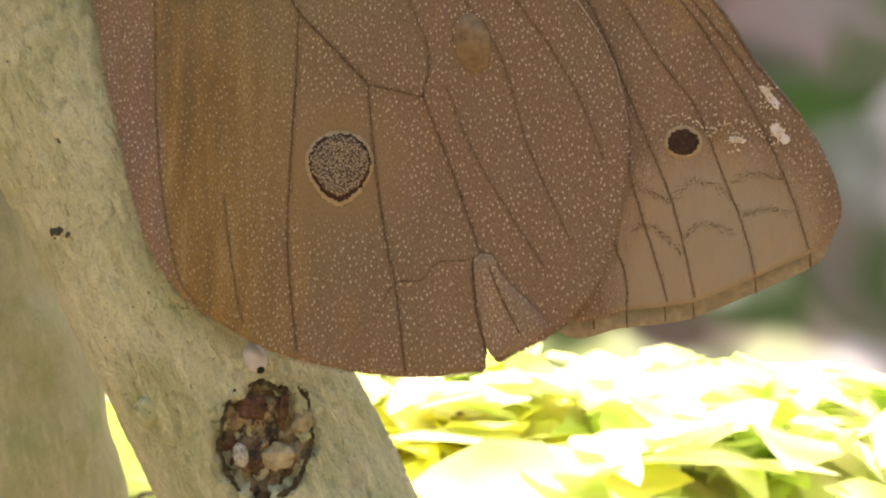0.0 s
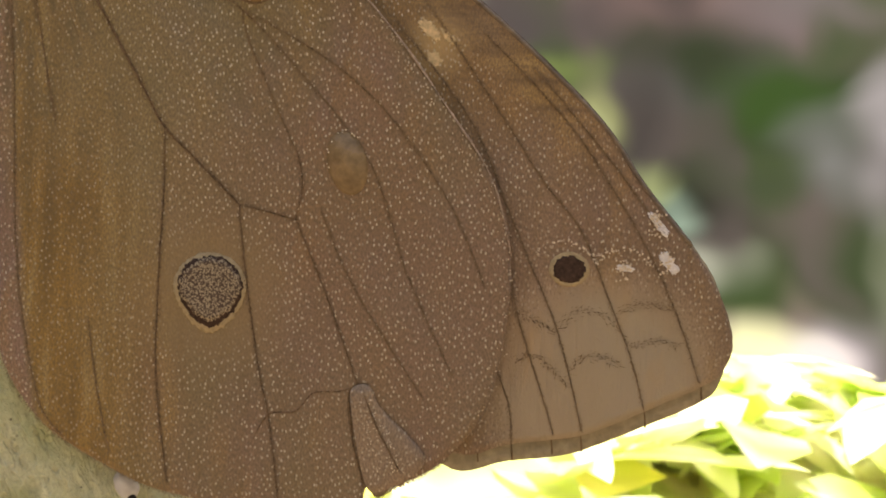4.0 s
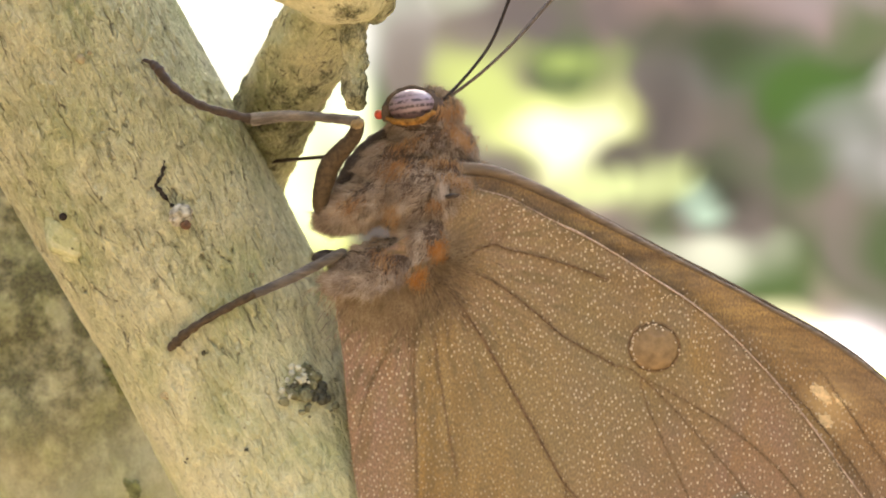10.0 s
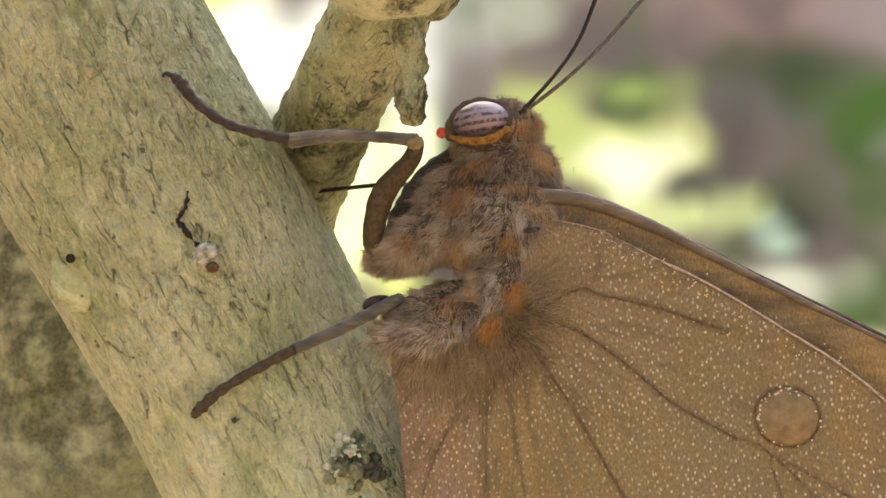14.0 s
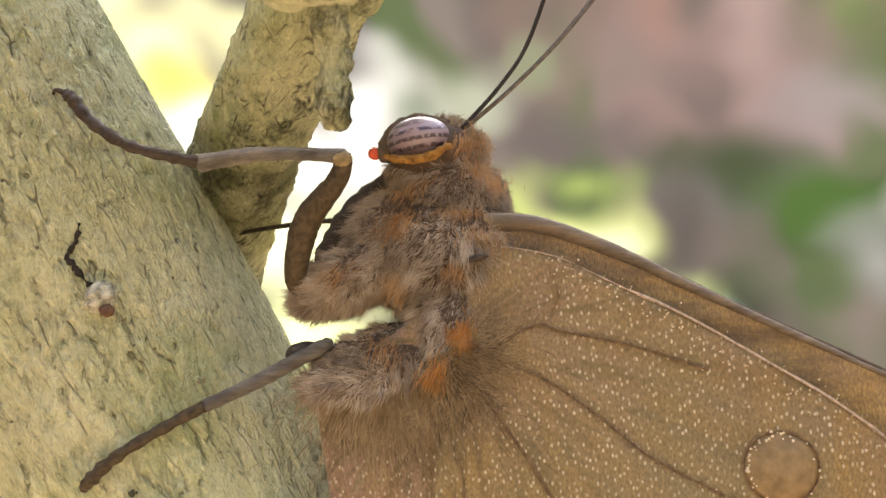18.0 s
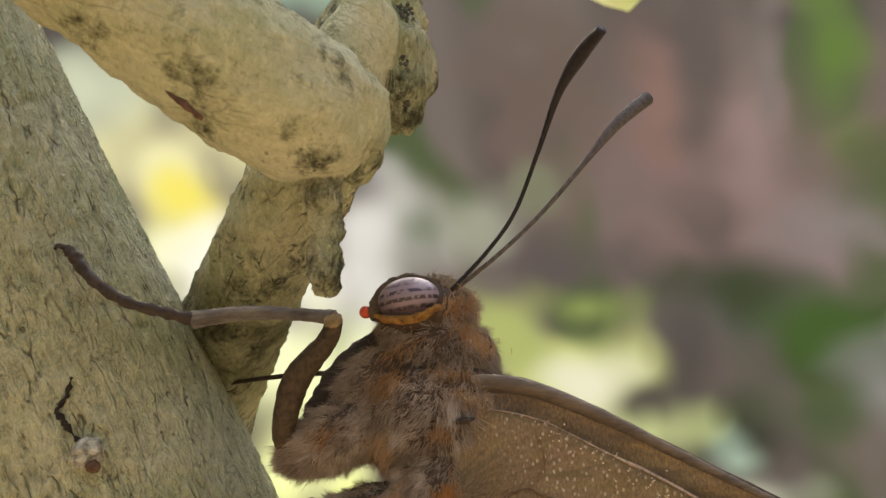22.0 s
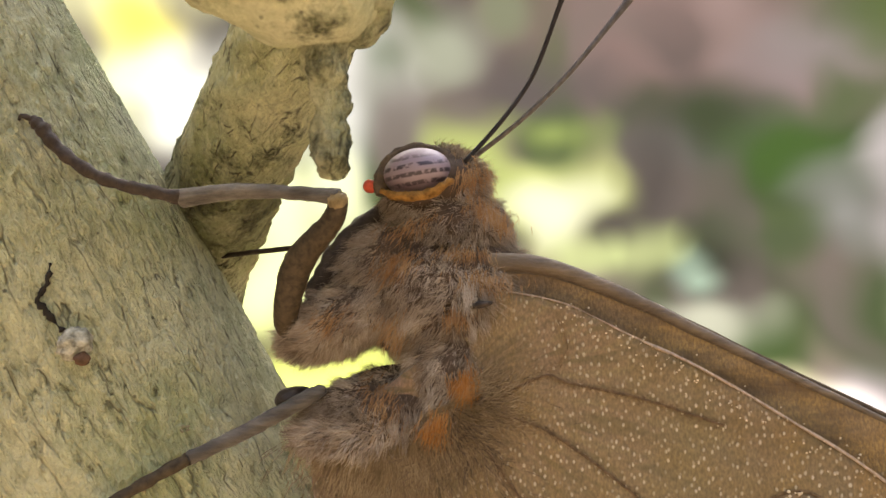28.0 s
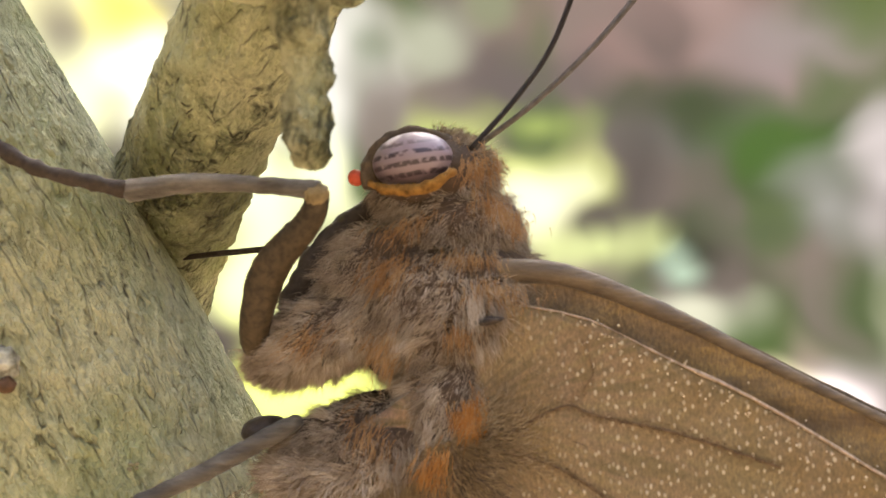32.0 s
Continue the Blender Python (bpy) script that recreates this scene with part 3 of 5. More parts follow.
def patch(outline, off, rings=6, n=5, ragged=0.0, dome=0.0):
    """A thin raised patch of scales on the wing."""
    edge = curve(outline, n, True)
    mid = edge.mean(0)
    m = len(edge)
    verts, faces = [(mid[0], plane_y(*mid) + off - dome, mid[1])], []
    for r in range(1, rings + 1):
        f = r / rings
        for j, p in enumerate(edge):
            g = f * (1 + ragged * wave(p[0] * 6, p[1] * 6, 2.0)) if r == rings else f
            x, z = mid + (p - mid) * g
            verts.append((x, plane_y(x, z) + off - dome * (1 - f * f), z))
    last = len(verts)
    for j in range(m):
        x, y, z = verts[last - m + j]
        verts.append((x, y + 0.12, z))
    for j in range(m):
        k = (j + 1) % m
        faces.append((0, 1 + k, 1 + j))
        for r in range(rings):
            a, b = 1 + r * m + j, 1 + r * m + k
            faces.append((a, b, b + m, a + m))
    return verts, faces


def dots(places, off):
    """Pale single scales on a wing: (x, z, radius)."""
    return join(*[ball((x, plane_y(x, z) + off, z), (r, 0.05, r), 0, 7, 5) for x, z, r in places])


def round_patch(cx, cz, rx, rz, off, turn=0.0, tip=0.0, n=14, **kw):
    out = []
    for j in range(n):
        a = 2 * math.pi * j / n
        x, z = rx * math.cos(a), rz * math.sin(a) * (1 + (tip if math.sin(a) < 0 else 0))
        if tip and math.sin(a) < 0:
            x *= 1 - 0.35 * math.sin(a) ** 2
        c, s = math.cos(radians(turn)), math.sin(radians(turn))
        out.append((cx + x * c - z * s, cz + x * s + z * c))
    return patch(out, off, n=4, **kw)


def fur(shapes, count, length, flow, seed=1, width=0.05, spread=0.35, lift=0.6, front=True, keep=None, lock=0.55):
    """Hairs that grow from the near faces of ellipsoids (centre, radii, turn)."""
    rng = random.Random(seed)
    verts, faces = [], []
    weight = [r[0] * r[2] for _, r, _ in shapes]
    while len(faces) < count * 2:
        centre, radii, turn = rng.choices(shapes, weight)[0]
        n = Vector((rng.gauss(0, 1), rng.gauss(0, 1), rng.gauss(0, 1))).normalized()
        if front and n.y > 0.25:
            continue
        ct, st = math.cos(radians(turn)), math.sin(radians(turn))
        x, y, z = n.x * radii[0], n.y * radii[1], n.z * radii[2]
        p = Vector((centre[0] + x * ct - z * st, centre[1] + y, centre[2] + x * st + z * ct))
        if keep and not keep(p):
            continue
        m = Vector((n.x / radii[0], n.y / radii[1], n.z / radii[2])).normalized()
        nrm = Vector((m.x * ct - m.z * st, m.y, m.x * st + m.z * ct))
        f = Vector(flow(p)) if callable(flow) else Vector(flow)
        swirl = 0.7 * wave(p.x * 0.45, p.z * 0.45, p.y * 0.3 + seed) + 0.8 * wave(p.x * 1.5, p.z * 1.5, p.y + seed)
        f = Matrix.Rotation(swirl, 3, "Y") @ f
        d = (nrm * lift + f + Vector((rng.gauss(0, spread), rng.gauss(0, spread), rng.gauss(0, spread)))).normalized()
        d2 = (d + f * 0.9).normalized()
        ln = length * rng.uniform(0.6, 1.25)
        # hairs of one lock lean together
        cell = Vector((round(p.x / lock), round(p.y / lock), round(p.z / lock)))
        jit = Vector((wave(cell.x * 7.1, cell.z * 5.3, cell.y * 3.7), wave(cell.z * 6.3, cell.x * 4.9, cell.y), wave(cell.y * 5.9, cell.z * 7.7, cell.x * 2.3)))
        pull = (cell + jit * 0.5) * lock - p
        side = d.cross(Vector((0.2 * rng.gauss(0, 1), 1, 0.2 * rng.gauss(0, 1)))).normalized() * width * rng.uniform(0.6, 1.2)
        k = len(verts)
        a, b = p - nrm * 0.1, p + d * ln * 0.5 + pull * 0.2
        c = b + d2 * ln * 0.5 + pull * 0.4 + jit * ln * 0.35
        verts += [a - side, a + side, b + side * 0.7, b - side * 0.7, c]
        faces += [(k, k + 1, k + 2, k + 3), (k + 3, k + 2, k + 4)]
    return verts, faces


def thing(name, label, category, group="", kind="", at=(0, 0, 0)):
    ob = new(name)
    ob.location = [c * S for c in at]
    ob.empty_display_size = 0.001
    return tagged(ob, label, category, group, kind)


# ---- the tree on which the butterfly sits ----
tree = thing("tree", "slender pale-barked tree stem with a crooked side branch", "tree")


def trunk_shape():
    seg, rows = 220, 420
    verts, faces = [], []
    ax = Vector((-0.533, 0, 1)).normalized()
    u = Vector((ax.z, 0, -ax.x))
    for k in range(rows + 1):
        z = -62 + 118 * k / rows
        c = Vector((axis_x(z), axis_y(z), z))
        for j in range(seg):
            a = 2 * math.pi * j / seg
            o = u * math.cos(a) + Vector((0, 1, 0)) * math.sin(a)
            q = c + o * TRUNK_R
            h = 0.25 * wave(q.x * 0.12, q.y * 0.12, q.z * 0.07)
            s = Vector((q.dot(u), q.y, q.dot(ax) * 0.25))
            h += 0.13 * noise.fractal(s * 0.9, 0.8, 2.2, 3)
            g = 1 - abs(noise.noise(s * 2.1))
            h -= 0.22 * max(0.0, g - 0.86) / 0.14
            if q.y < c.y and q.z < -28:
                e = math.hypot((q.x + 2.95) / 3.1, (q.z + 33.9) / 3.7) + 0.30 * wave(q.x * 0.8, q.z * 0.8, 2.0) + 0.15 * wave(q.x * 2.2, q.z * 2.2, 5.0)
                h -= 1.3 * max(0.0, min(1.0, (1.0 - e) * 5)) - 0.25 * max(0.0, 1 - abs(e - 1.05) * 9)
            verts.append(c + o * (TRUNK_R + h))
    for k in range(rows):
        for j in range(seg):
            a, b = k * seg + j, k * seg + (j + 1) % seg
            faces.append((a, b, b + seg, a + seg))
    faces.append(tuple(range(seg))[::-1])
    faces.append(tuple(range(rows * seg, (rows + 1) * seg)))
    return verts, faces


part("trunk", trunk_shape(), BARK, tree, "pale cream bark, finely fissured, with greenish algae")
part("branch", tube([(-29, 25, 4), (-26.2, 20, 9), (-23.5, 14.2, 13.5), (-20.6, 8.4, 17), (-18.0, 4.6, 20), (-15.9, 2.4, 23.2), (-13.7, 0.8, 26.6), (-12.8, 0.5, 29.0), (-12.2, 0.5, 30.4), (-12.1, 0.5, 31.4), (-12.2, 1.2, 37), (-13.5, 2, 47)],
                             [3.1, 3.0, 2.9, 2.75, 2.65, 2.6, 2.5, 2.4, 2.1, 1.5, 1.25, 1.0], 64, 14, 0.3, 0.8), BARK_DARK, tree, "side branch with dark fissures, green with algae, shade painted at its base")
limb = part("limb", tube([(-13.1, -3.0, 23.6), (-13.6, -4.2, 23.3), (-14.8, -5.7, 23.3), (-17.0, -7.2, 24.5), (-21.5, -9.0, 27.5), (-27, -11, 31), (-40, -15, 39.5)],
                         [1.6, 2.5, 3.0, 3.05, 2.9, 2.7, 2.6], 56, 14, 0.3, 0.6, seed=4.0), BARK_SMOOTH, tree, "smooth cream limb bent over the trunk")
part("collar", ball((-13.0, -2.5, 26.6), (1.75, 2.3, 3.4), -14, 48, 32, 0.14, 2.0), BARK_SMOOTH, tree, "pale swollen bark where the limb meets the branch")
part("knuckle", ball((-11.7, -0.9, 26.9), (1.9, 2.2, 3.2), 10, 44, 30, 0.22, 2.2), BARK_JOINT, tree, "swollen joint with dark mossy seams")
part("limb_end", ball((-13.3, -3.8, 22.9), (2.0, 2.4, 2.3), 0, 40, 26, 0.16, 2.0), BARK_JOINT, limb)
moss_rng = random.Random(77)
moss = []
for _ in range(760):
    a, h = max(-0.9, min(0.8, moss_rng.gauss(0.0, 0.55))), moss_rng.uniform(-0.95, 0.95)
    x, z = -11.3 + 1.3 * math.sin(a) - 0.35 * h, 26.8 + 2.9 * h
    if wave(x * 0.8, z * 0.8, 3.3) < 0.02:
        continue
    p = (x, -0.55 - 2.2 * math.cos(a) * math.sqrt(max(0.1, 1 - 0.8 * h * h)), z)
    s = moss_rng.uniform(0.035, 0.10)
    moss.append(ball(p, (s, s * 0.6, s * 1.3), moss_rng.uniform(0, 180), 8, 5, 0.5, 2.5))
part("moss_seam", join(*moss), LICHEN_DARK, tree, "black mossy crust over the joint")
part("bark_scar", tube([(-18.7, -10.1, 22.5), (-17.9, -10.0, 21.9), (-17.4, -9.8, 21.5)], [0.05, 0.14, 0.05], 10, 6, 0.12, 3), WOUND, limb, "small red-brown scar")
part("stub", tube([(-14.0, -5.4, 21.6), (-13.9, -5.4, 20.0), (-13.7, -5.2, 18.6), (-13.75, -5.0, 17.2), (-13.8, -4.9, 16.4), (-13.9, -4.8, 15.8)],
                         [1.0, 0.75, 0.62, 0.70, 0.68, 0.35], 30, 12, 0.30, 1.3, seed=9.0), BARK_JOINT, tree, "short broken twig stub")
hind_stem = thing("tree", "second pale stem behind the trunk, mossy at its middle", "tree")
part("trunk", tube([(-88, 66, 75), (-70, 55, 40), (-54, 47, 5), (-47, 44, -30), (-41, 44, -60), (-36, 46, -110)], [11, 12, 13, 13.5, 14, 15], 60, 20, 1.0, 0.12, seed=20.0), BARK_MOSSY, hind_stem, "pale greenish bark")

for i, (x, y, z, r) in enumerate(((-41.5, 36, -8, 3.2), (-43.5, 37, 3, 2.4), (-40, 34.5, -19, 1.8), (-46, 39, 14, 2.0))):
    part("moss_patch", join(*[ball((x + r * 0.7 * wave(k * 1.7, i), y - 1.2 + 0.4 * wave(k, 5.0), z + r * 0.9 * wave(k * 2.3, i + 7.0)), (r * 0.22, r * 0.12, r * 0.2), 40 * k, 10, 7, 0.5, 2.5) for k in range(30)]), MOSS, hind_stem, "dark mossy patch")
part("twig_stub", tube([(-44, 40, -33), (-38, 33, -31), (-35.5, 30, -30)], [2.6, 1.4, 0.9], 16, 8, 0.4, 0.6), BARK_MOSSY, hind_stem)

# marks and growths on the trunk
def crust(x, z, r, seed, material, name, label="", n=9, lift=0.15, spread=1.0):
    rng = random.Random(seed)
    lumps = []
    for _ in range(n):
        dx, dz = rng.gauss(0, r * 0.45 * spread), rng.gauss(0, r * 0.45)
        s = r * rng.uniform(0.10, 0.5) * (9 / n) ** 0.4
        p = on_trunk(x + dx, z + dz, lift * rng.uniform(0, 1.5) - (0.1 if r < 0.6 else 0))
        lumps.append(ball(p, (s, s * 0.6, s * rng.uniform(0.5, 1.0)), rng.uniform(0, 180), 12, 8, 0.5, 2.5))
    return part(name, join(*lumps), material, tree, label)


crust(-17.3, -1.3, 1.5, 3, LICHEN, "lichen", "grey-green lichen crust", 34, 0.35, 1.1)
crust(-17.1, -1.8, 1.2, 4, LICHEN_DARK, "lichen", "dark lichen crust", 26, 0.35)
crust(-18.2, -0.8, 0.8, 5, PALE_LICHEN, "lichen_lobe", "chalky white lichen lobe", 22, 0.8, 1.3)
scale_1 = tagged(part("scale_insect", ball(on_trunk(-25.0, 9.6, 0.1), (0.74, 0.5, 0.62), 35, 30, 20, 0.35, 3.2), WHITE_SCALE), "white scale insect with a brown end on the bark", "scale insect", "scale insects on the trunk")
part("brown_end", ball(on_trunk(-24.6, 9.0, 0.45), (0.32, 0.34, 0.28), 0, 16, 12, 0.3, 2), WOUND, scale_1, "brown end")
part("crack", tube([on_trunk(x, z, -0.12) for x, z in ((-26.0, 12.9), (-26.1, 12.0), (-26.4, 11.4), (-26.0, 10.8), (-25.5, 10.1))], [0.04, 0.08, 0.13, 0.09, 0.05], 8, 8, 0.16, 4), BLACK_MARK, tree, "black crack in the bark")
part("bud_scar", ball(on_trunk(-32.2, 8.2, 0.0), (1.3, 0.5, 1.7), 20, 24, 16, 0.3, 2.2), BARK_SMOOTH, tree, "oval bud scar")
for x, z, rx, rz in ((-32.1, 8.0, 0.85, 1.35), (-33.7, 8.4, 0.8, 1.15)):
    oval_line = [on_trunk(x + rx * math.cos(a * 0.3307) * (1 + 0.1 * wave(a, x)), z + rz * math.sin(a * 0.3307), -0.02) for a in range(20)]
    part("bud_scar_rim", tube(oval_line, [0.07 + 0.05 * abs(wave(k * 0.8, x)) for k in range(20)], 8, 4, 0.06, 3), LICHEN, tree, "oval rim of a bud scar")
part("bud_hole", ball(on_trunk(-32.1, 9.4, 0.35), (0.25, 0.2, 0.25), 0, 12, 8), BLACK_MARK, tree)
scale_2 = tagged(part("scale_insect", ball(on_trunk(-3.75, -28.5, 0.15), (0.72, 0.6, 1.0), 30, 24, 16, 0.12, 2), WHITE_EGG), "smooth white scale insect above the branch scar", "scale insect", "scale insects on the trunk")
part("dark_end", ball(on_trunk(-3.3, -29.25, 0.5), (0.25, 0.25, 0.25), 0, 14, 10, 0.2), BLACK_MARK, scale_2, "black end")
part("bud_scar", ball(on_trunk(-10.6, -32.2, 0.0), (0.8, 0.45, 0.9), 0, 22, 14, 0.4, 2.6), BARK_SMOOTH, tree)
crust(-16.8, -20.9, 0.6, 11, LICHEN_DARK, "black_lichen", "", 14, 0.0)
for i, (x, z, r) in enumerate(((-26.4, -1.9, 0.45), (-25.3, -6.3, 0.3), (-13.5, -27.5, 0.35), (-22.5, 3.5, 0.25), (-20.9, -5.2, 0.3), (-19.8, -10.1, 0.3), (-30.6, 18.9, 0.5), (-23.6, 1.0, 0.25), (-16.3, -14.9, 0.3), (-21, 5.8, 0.22))):
    crust(x, z, r, 40 + i, LICHEN_DARK if i % 3 else CALLUS, "bark_fleck", "", 6, 0.05)


def drape(cx, cz, rx, rz, lift, rough):
    """A rough floor of rotten wood, a little below the bark."""
    verts, faces = [on_trunk(cx, cz, lift)], []
    n, rings = 60, 26
    for r in range(1, rings + 1):
        for j in range(n):
            a = 2 * math.pi * j / n
            f = r / rings * (1 + 0.12 * wave(2 * math.cos(a), 2 * math.sin(a), 8.0))
            x, z = cx + rx * f * math.cos(a), cz + rz * f * math.sin(a)
            h = rough * noise.fractal((x * 0.9, z * 0.7, 4.0), 0.7, 2.2, 4)
            verts.append(on_trunk(x, z, lift + h))
    for j in range(n):
        k = (j + 1) % n
        faces.append((0, 1 + j, 1 + k))
        for r in range(rings - 1):
            faces.append((1 + r * n + j, 1 + (r + 1) * n + j, 1 + (r + 1) * n + k, 1 + r * n + k))
    return verts, faces


def rotten():
    m = Nodes("rotten_wood", 0.85)
    c = m.mix(m.fac(m.noise(m.coord, 380, 4, 0.6), 0.42, 0.56), (0.44, 0.35, 0.19), (0.17, 0.085, 0.04))
    c = m.mix(m.fac(m.noise(m.scaled(1, 1, 0.5, (0.3, 0, 0)), 900, 4, 0.7), 0.50, 0.60, 0.0, 0.9), c, (0.045, 0.034, 0.02))
    m.colour(c)
    m.bump(m.noise(m.coord, 1500, 4, 0.7), 0.8, 0.0005)
    return m.mat


knot = part("branch_scar", drape(-2.95, -33.9, 3.0, 3.7, -0.95, 0.9), rotten(), tree, "rotten branch scar with a ragged rim")
tagged(part("pupa", ball(on_trunk(-4.4, -34.8, -0.35), (0.5, 0.5, 0.85), 12, 22, 16, 0.1), WHITE_SCALE), "small whitish insect pupa in the branch scar", "pupa")
part("callus", ball(on_trunk(-2.1, -35.0, -0.75), (1.15, 0.6, 0.8), 20, 30, 20, 0.35, 2.6), CALLUS, tree, "cream callus lobe")
part("callus", ball(on_trunk(-0.75, -32.9, -0.6), (0.7, 0.5, 0.9), -25, 26, 18, 0.4, 2.8), CALLUS, tree, "cream callus lobe")
part("rotten_wood", ball(on_trunk(-3.9, -31.8, -0.6), (1.0, 0.45, 0.85), 10, 28, 18, 0.35, 3.0), WOUND, tree, "reddish rotten wood")
part("rotten_wood", ball(on_trunk(-1.95, -32.0, -0.45), (0.32, 0.3, 1.25), -6, 20, 18, 0.4, 3.0), WOUND, tree, "reddish rotten wood")
rim_dark = []
for k in range(150):
    a = 2 * math.pi * k / 150
    r = 1.0 + 0.22 * wave(1.8 * math.cos(a), 1.8 * math.sin(a), 8.0) + 0.06 * wave(k * 0.7, 1.0)
    s = 0.10 + 0.14 * abs(wave(k * 0.31, 6.0))
    rim_dark.append(ball(on_trunk(-2.95 + 3.0 * r * math.cos(a), -33.9 + 3.6 * r * math.sin(a), -0.25), (s, s, s * 1.8), 60 * wave(k * 0.5, 3.0), 8, 6, 0.5, 2.0))
part("rim", join(*rim_dark), plain("dark_rim", (0.085, 0.068, 0.036), 0.95, 0.6, 2500, 0.0003), knot, "dark ragged rim of the scar")

# ---- the butterfly ----
moth = thing("butterfly", "brown butterfly with folded speckled wings clinging to the trunk", "butterfly", at=(0, 0, 0))
HIND_LINE = [(-10.8, 8.8), (-8.7, 11.1), (-7.3, 11.5), (-5, 11), (-2.4, 9.7), (0.3, 8.4), (3.8, 6.3), (7.6, 3.7), (11.7, -0.4), (15.3, -5.1), (17.9, -9), (19.1, -13.2),
             (18.8, -18.7), (17.8, -22.5), (15.9, -25), (14.5, -26.1), (12.7, -27.1), (11.8, -27.5), (11.1, -26.6), (11.0, -28.0), (10.1, -28.3), (7.3, -28.8), (2.7, -28.7),
             (-1.7, -27.9), (-5.4, -26.2), (-8.4, -24), (-10.6, -20.5), (-12.2, -14.8), (-13.5, -10.5), (-14.5, -5.2), (-15.0, 0.4), (-15.5, 4.6), (-14, 6.5)]
FORE_LINE = [(-9.6, 10.8), (-8.7, 12.6), (-5.8, 12.5), (-2.4, 11.2), (0.4, 9.8), (4.5, 7.75), (8.5, 5.8), (10.9, 4.55), (14.9, 2.4), (18.6, -0.5), (23.9, -5.5), (26.5, -9.1),
             (29.2, -12.3), (30.9, -15), (31.7, -17.3), (31.5, -18.9), (30.6, -20), (27.1, -21.8), (23.6, -23.5), (19.6, -24.2), (15.9, -24.7), (12, -19), (5, -5), (-5, 6)]
hindwing = part("hindwing", sheet(HIND_LINE, (1, -9), 0.0), HIND, moth, "brown hindwing with pale speckles and one eyespot")
forewing = part("forewing", sheet(FORE_LINE, (11, -6), 0.95), FORE, moth, "greyish brown forewing with white marks near its tip")
far_line = [(x + 0.08, z + 0.18) if i < 14 else (x - 0.2, z - 1.15) for i, (x, z) in enumerate(FORE_LINE)]
part("far_forewing", sheet(far_line, (11, -6), 1.45), FAR_WING, moth, "pale margin of the far forewing")
part("far_hindwing", sheet([(x + 0.1, z + 0.1) for x, z in HIND_LINE], (1, -9), 1.9, rings=16), HIND, moth)

part("margin", tube([(x, plane_y(x, z) - 0.02, z) for x, z in curve(HIND_LINE[2:12], 5)], [0.015 + 0.045 * math.sin(math.pi * min(1.0, k / 46)) ** 1.5 for k in range(46)], 8, 1, 0.05, 3), EDGE_ROSE, hindwing, "rosy scaled edge of the hindwing, paled for the light it catches")
edge_rng = random.Random(72)
part("dots", dots([(x + edge_rng.gauss(-0.22, 0.24), z + edge_rng.gauss(-0.28, 0.26), edge_rng.uniform(0.02, 0.05)) for x, z in curve(HIND_LINE[3:14], 24)], -0.05), PALE_DOT, hindwing, "pale scales along the edge")
VEINS = (
    ("main", 0.26, [(-8.4, 5.2), (-6.3, 2.2), (-4.3, -1.2), (-2.3, -4.6), (-1.1, -6.6), (1.1, -8.75), (3.3, -10.9)]),
    ("a", 0.13, [(-1.1, -6.6), (-1.2, -11.1), (-1.4, -16.1), (-1.45, -21.5), (-0.7, -27.6)]),
    ("b", 0.12, [(3.3, -10.9), (5.0, -11.27), (6.75, -11.65)]),
    ("c", 0.10, [(6.75, -11.65), (7.05, -9.6), (6.7, -7.7)]),
    ("d", 0.12, [(3.3, -10.9), (3.9, -15.7), (4.8, -20.8), (5.4, -23.1), (6.2, -28.5)]),
    ("f", 0.20, [(-8.7, 6.5), (-7.3, 7.4), (-5.8, 8.1), (-4.9, 7.8), (-2.1, 7.2), (1.2, 6.1)]),
    ("h", 0.20, [(-8.1, 6.5), (-6.1, 6.0), (-3.8, 4.5), (-1.3, 2.5), (1.7, 0.9)]),
    ("e", 0.12, [(6.75, -11.65), (8.3, -15.2), (9.9, -19.2), (10.6, -21.1), (12.2, -25.0)]),
)
for i, (_, w, line) in enumerate(VEINS):
    part("vein", vein_line(line, w * 0.62, -0.02, 300 + i, 0.75), VEIN, hindwing)
FAINT = ((0.12, [(-5.7, 8.1), (-4.95, 9.2), (-5.3, 10.3)]), (0.10, [(1.7, 0.9), (3.2, 0.3), (7.1, -3.6), (11.0, -8.4), (13.2, -14.4), (16.0, -20.2)]),
         (0.08, [(3.2, 0.3), (8.2, -2.4), (12.0, -5.6), (15.6, -10.5), (17.7, -15.1)]), (0.07, [(6.6, -7.7), (5.3, -5.0), (3.6, -1.3), (3.2, 0.3)]),
         (0.09, [(-10.5, 4.6), (-10.6, -0.2), (-10.4, -4.3), (-10.0, -13.3), (-8.5, -22.5), (-7, -25)]),
         (0.10, [(-9.4, 3.0), (-8.9, -0.7), (-7.8, -6.5)]), (0.09, [(-11.5, 2.4), (-13.3, -0.9), (-14.0, -3.5)]), (0.07, [(8.1, -10.8), (9.7, -14.5), (12.1, -18.3), (14.4, -21.6)]),
         (0.06, [(-5.6, -18), (-5.0, -22), (-4.2, -26)]))
for i, (w, line) in enumerate(FAINT):
    part("vein", vein_line(line, w * 0.8, -0.005, 330 + i, 0.6, 0.35), VEIN_PALE, hindwing)
# dark rib laid along the crease for the shadow of its step
part("crease", rib([(4.4, -24.9), (5.4, -23.1), (7.0, -22.8), (8.0, -21.7), (9.5, -21.5), (10.6, -21.2), (11.3, -21.1)], 0.07, 0.0), VEIN, hindwing, "crease of the damaged margin, its shadow drawn as a dark line")
part("tear", rib([(10.1, -21.3), (10.15, -22.8), (10.5, -24.9), (11.2, -27.2)], 0.09, -0.02), VEIN, hindwing, "torn slit")
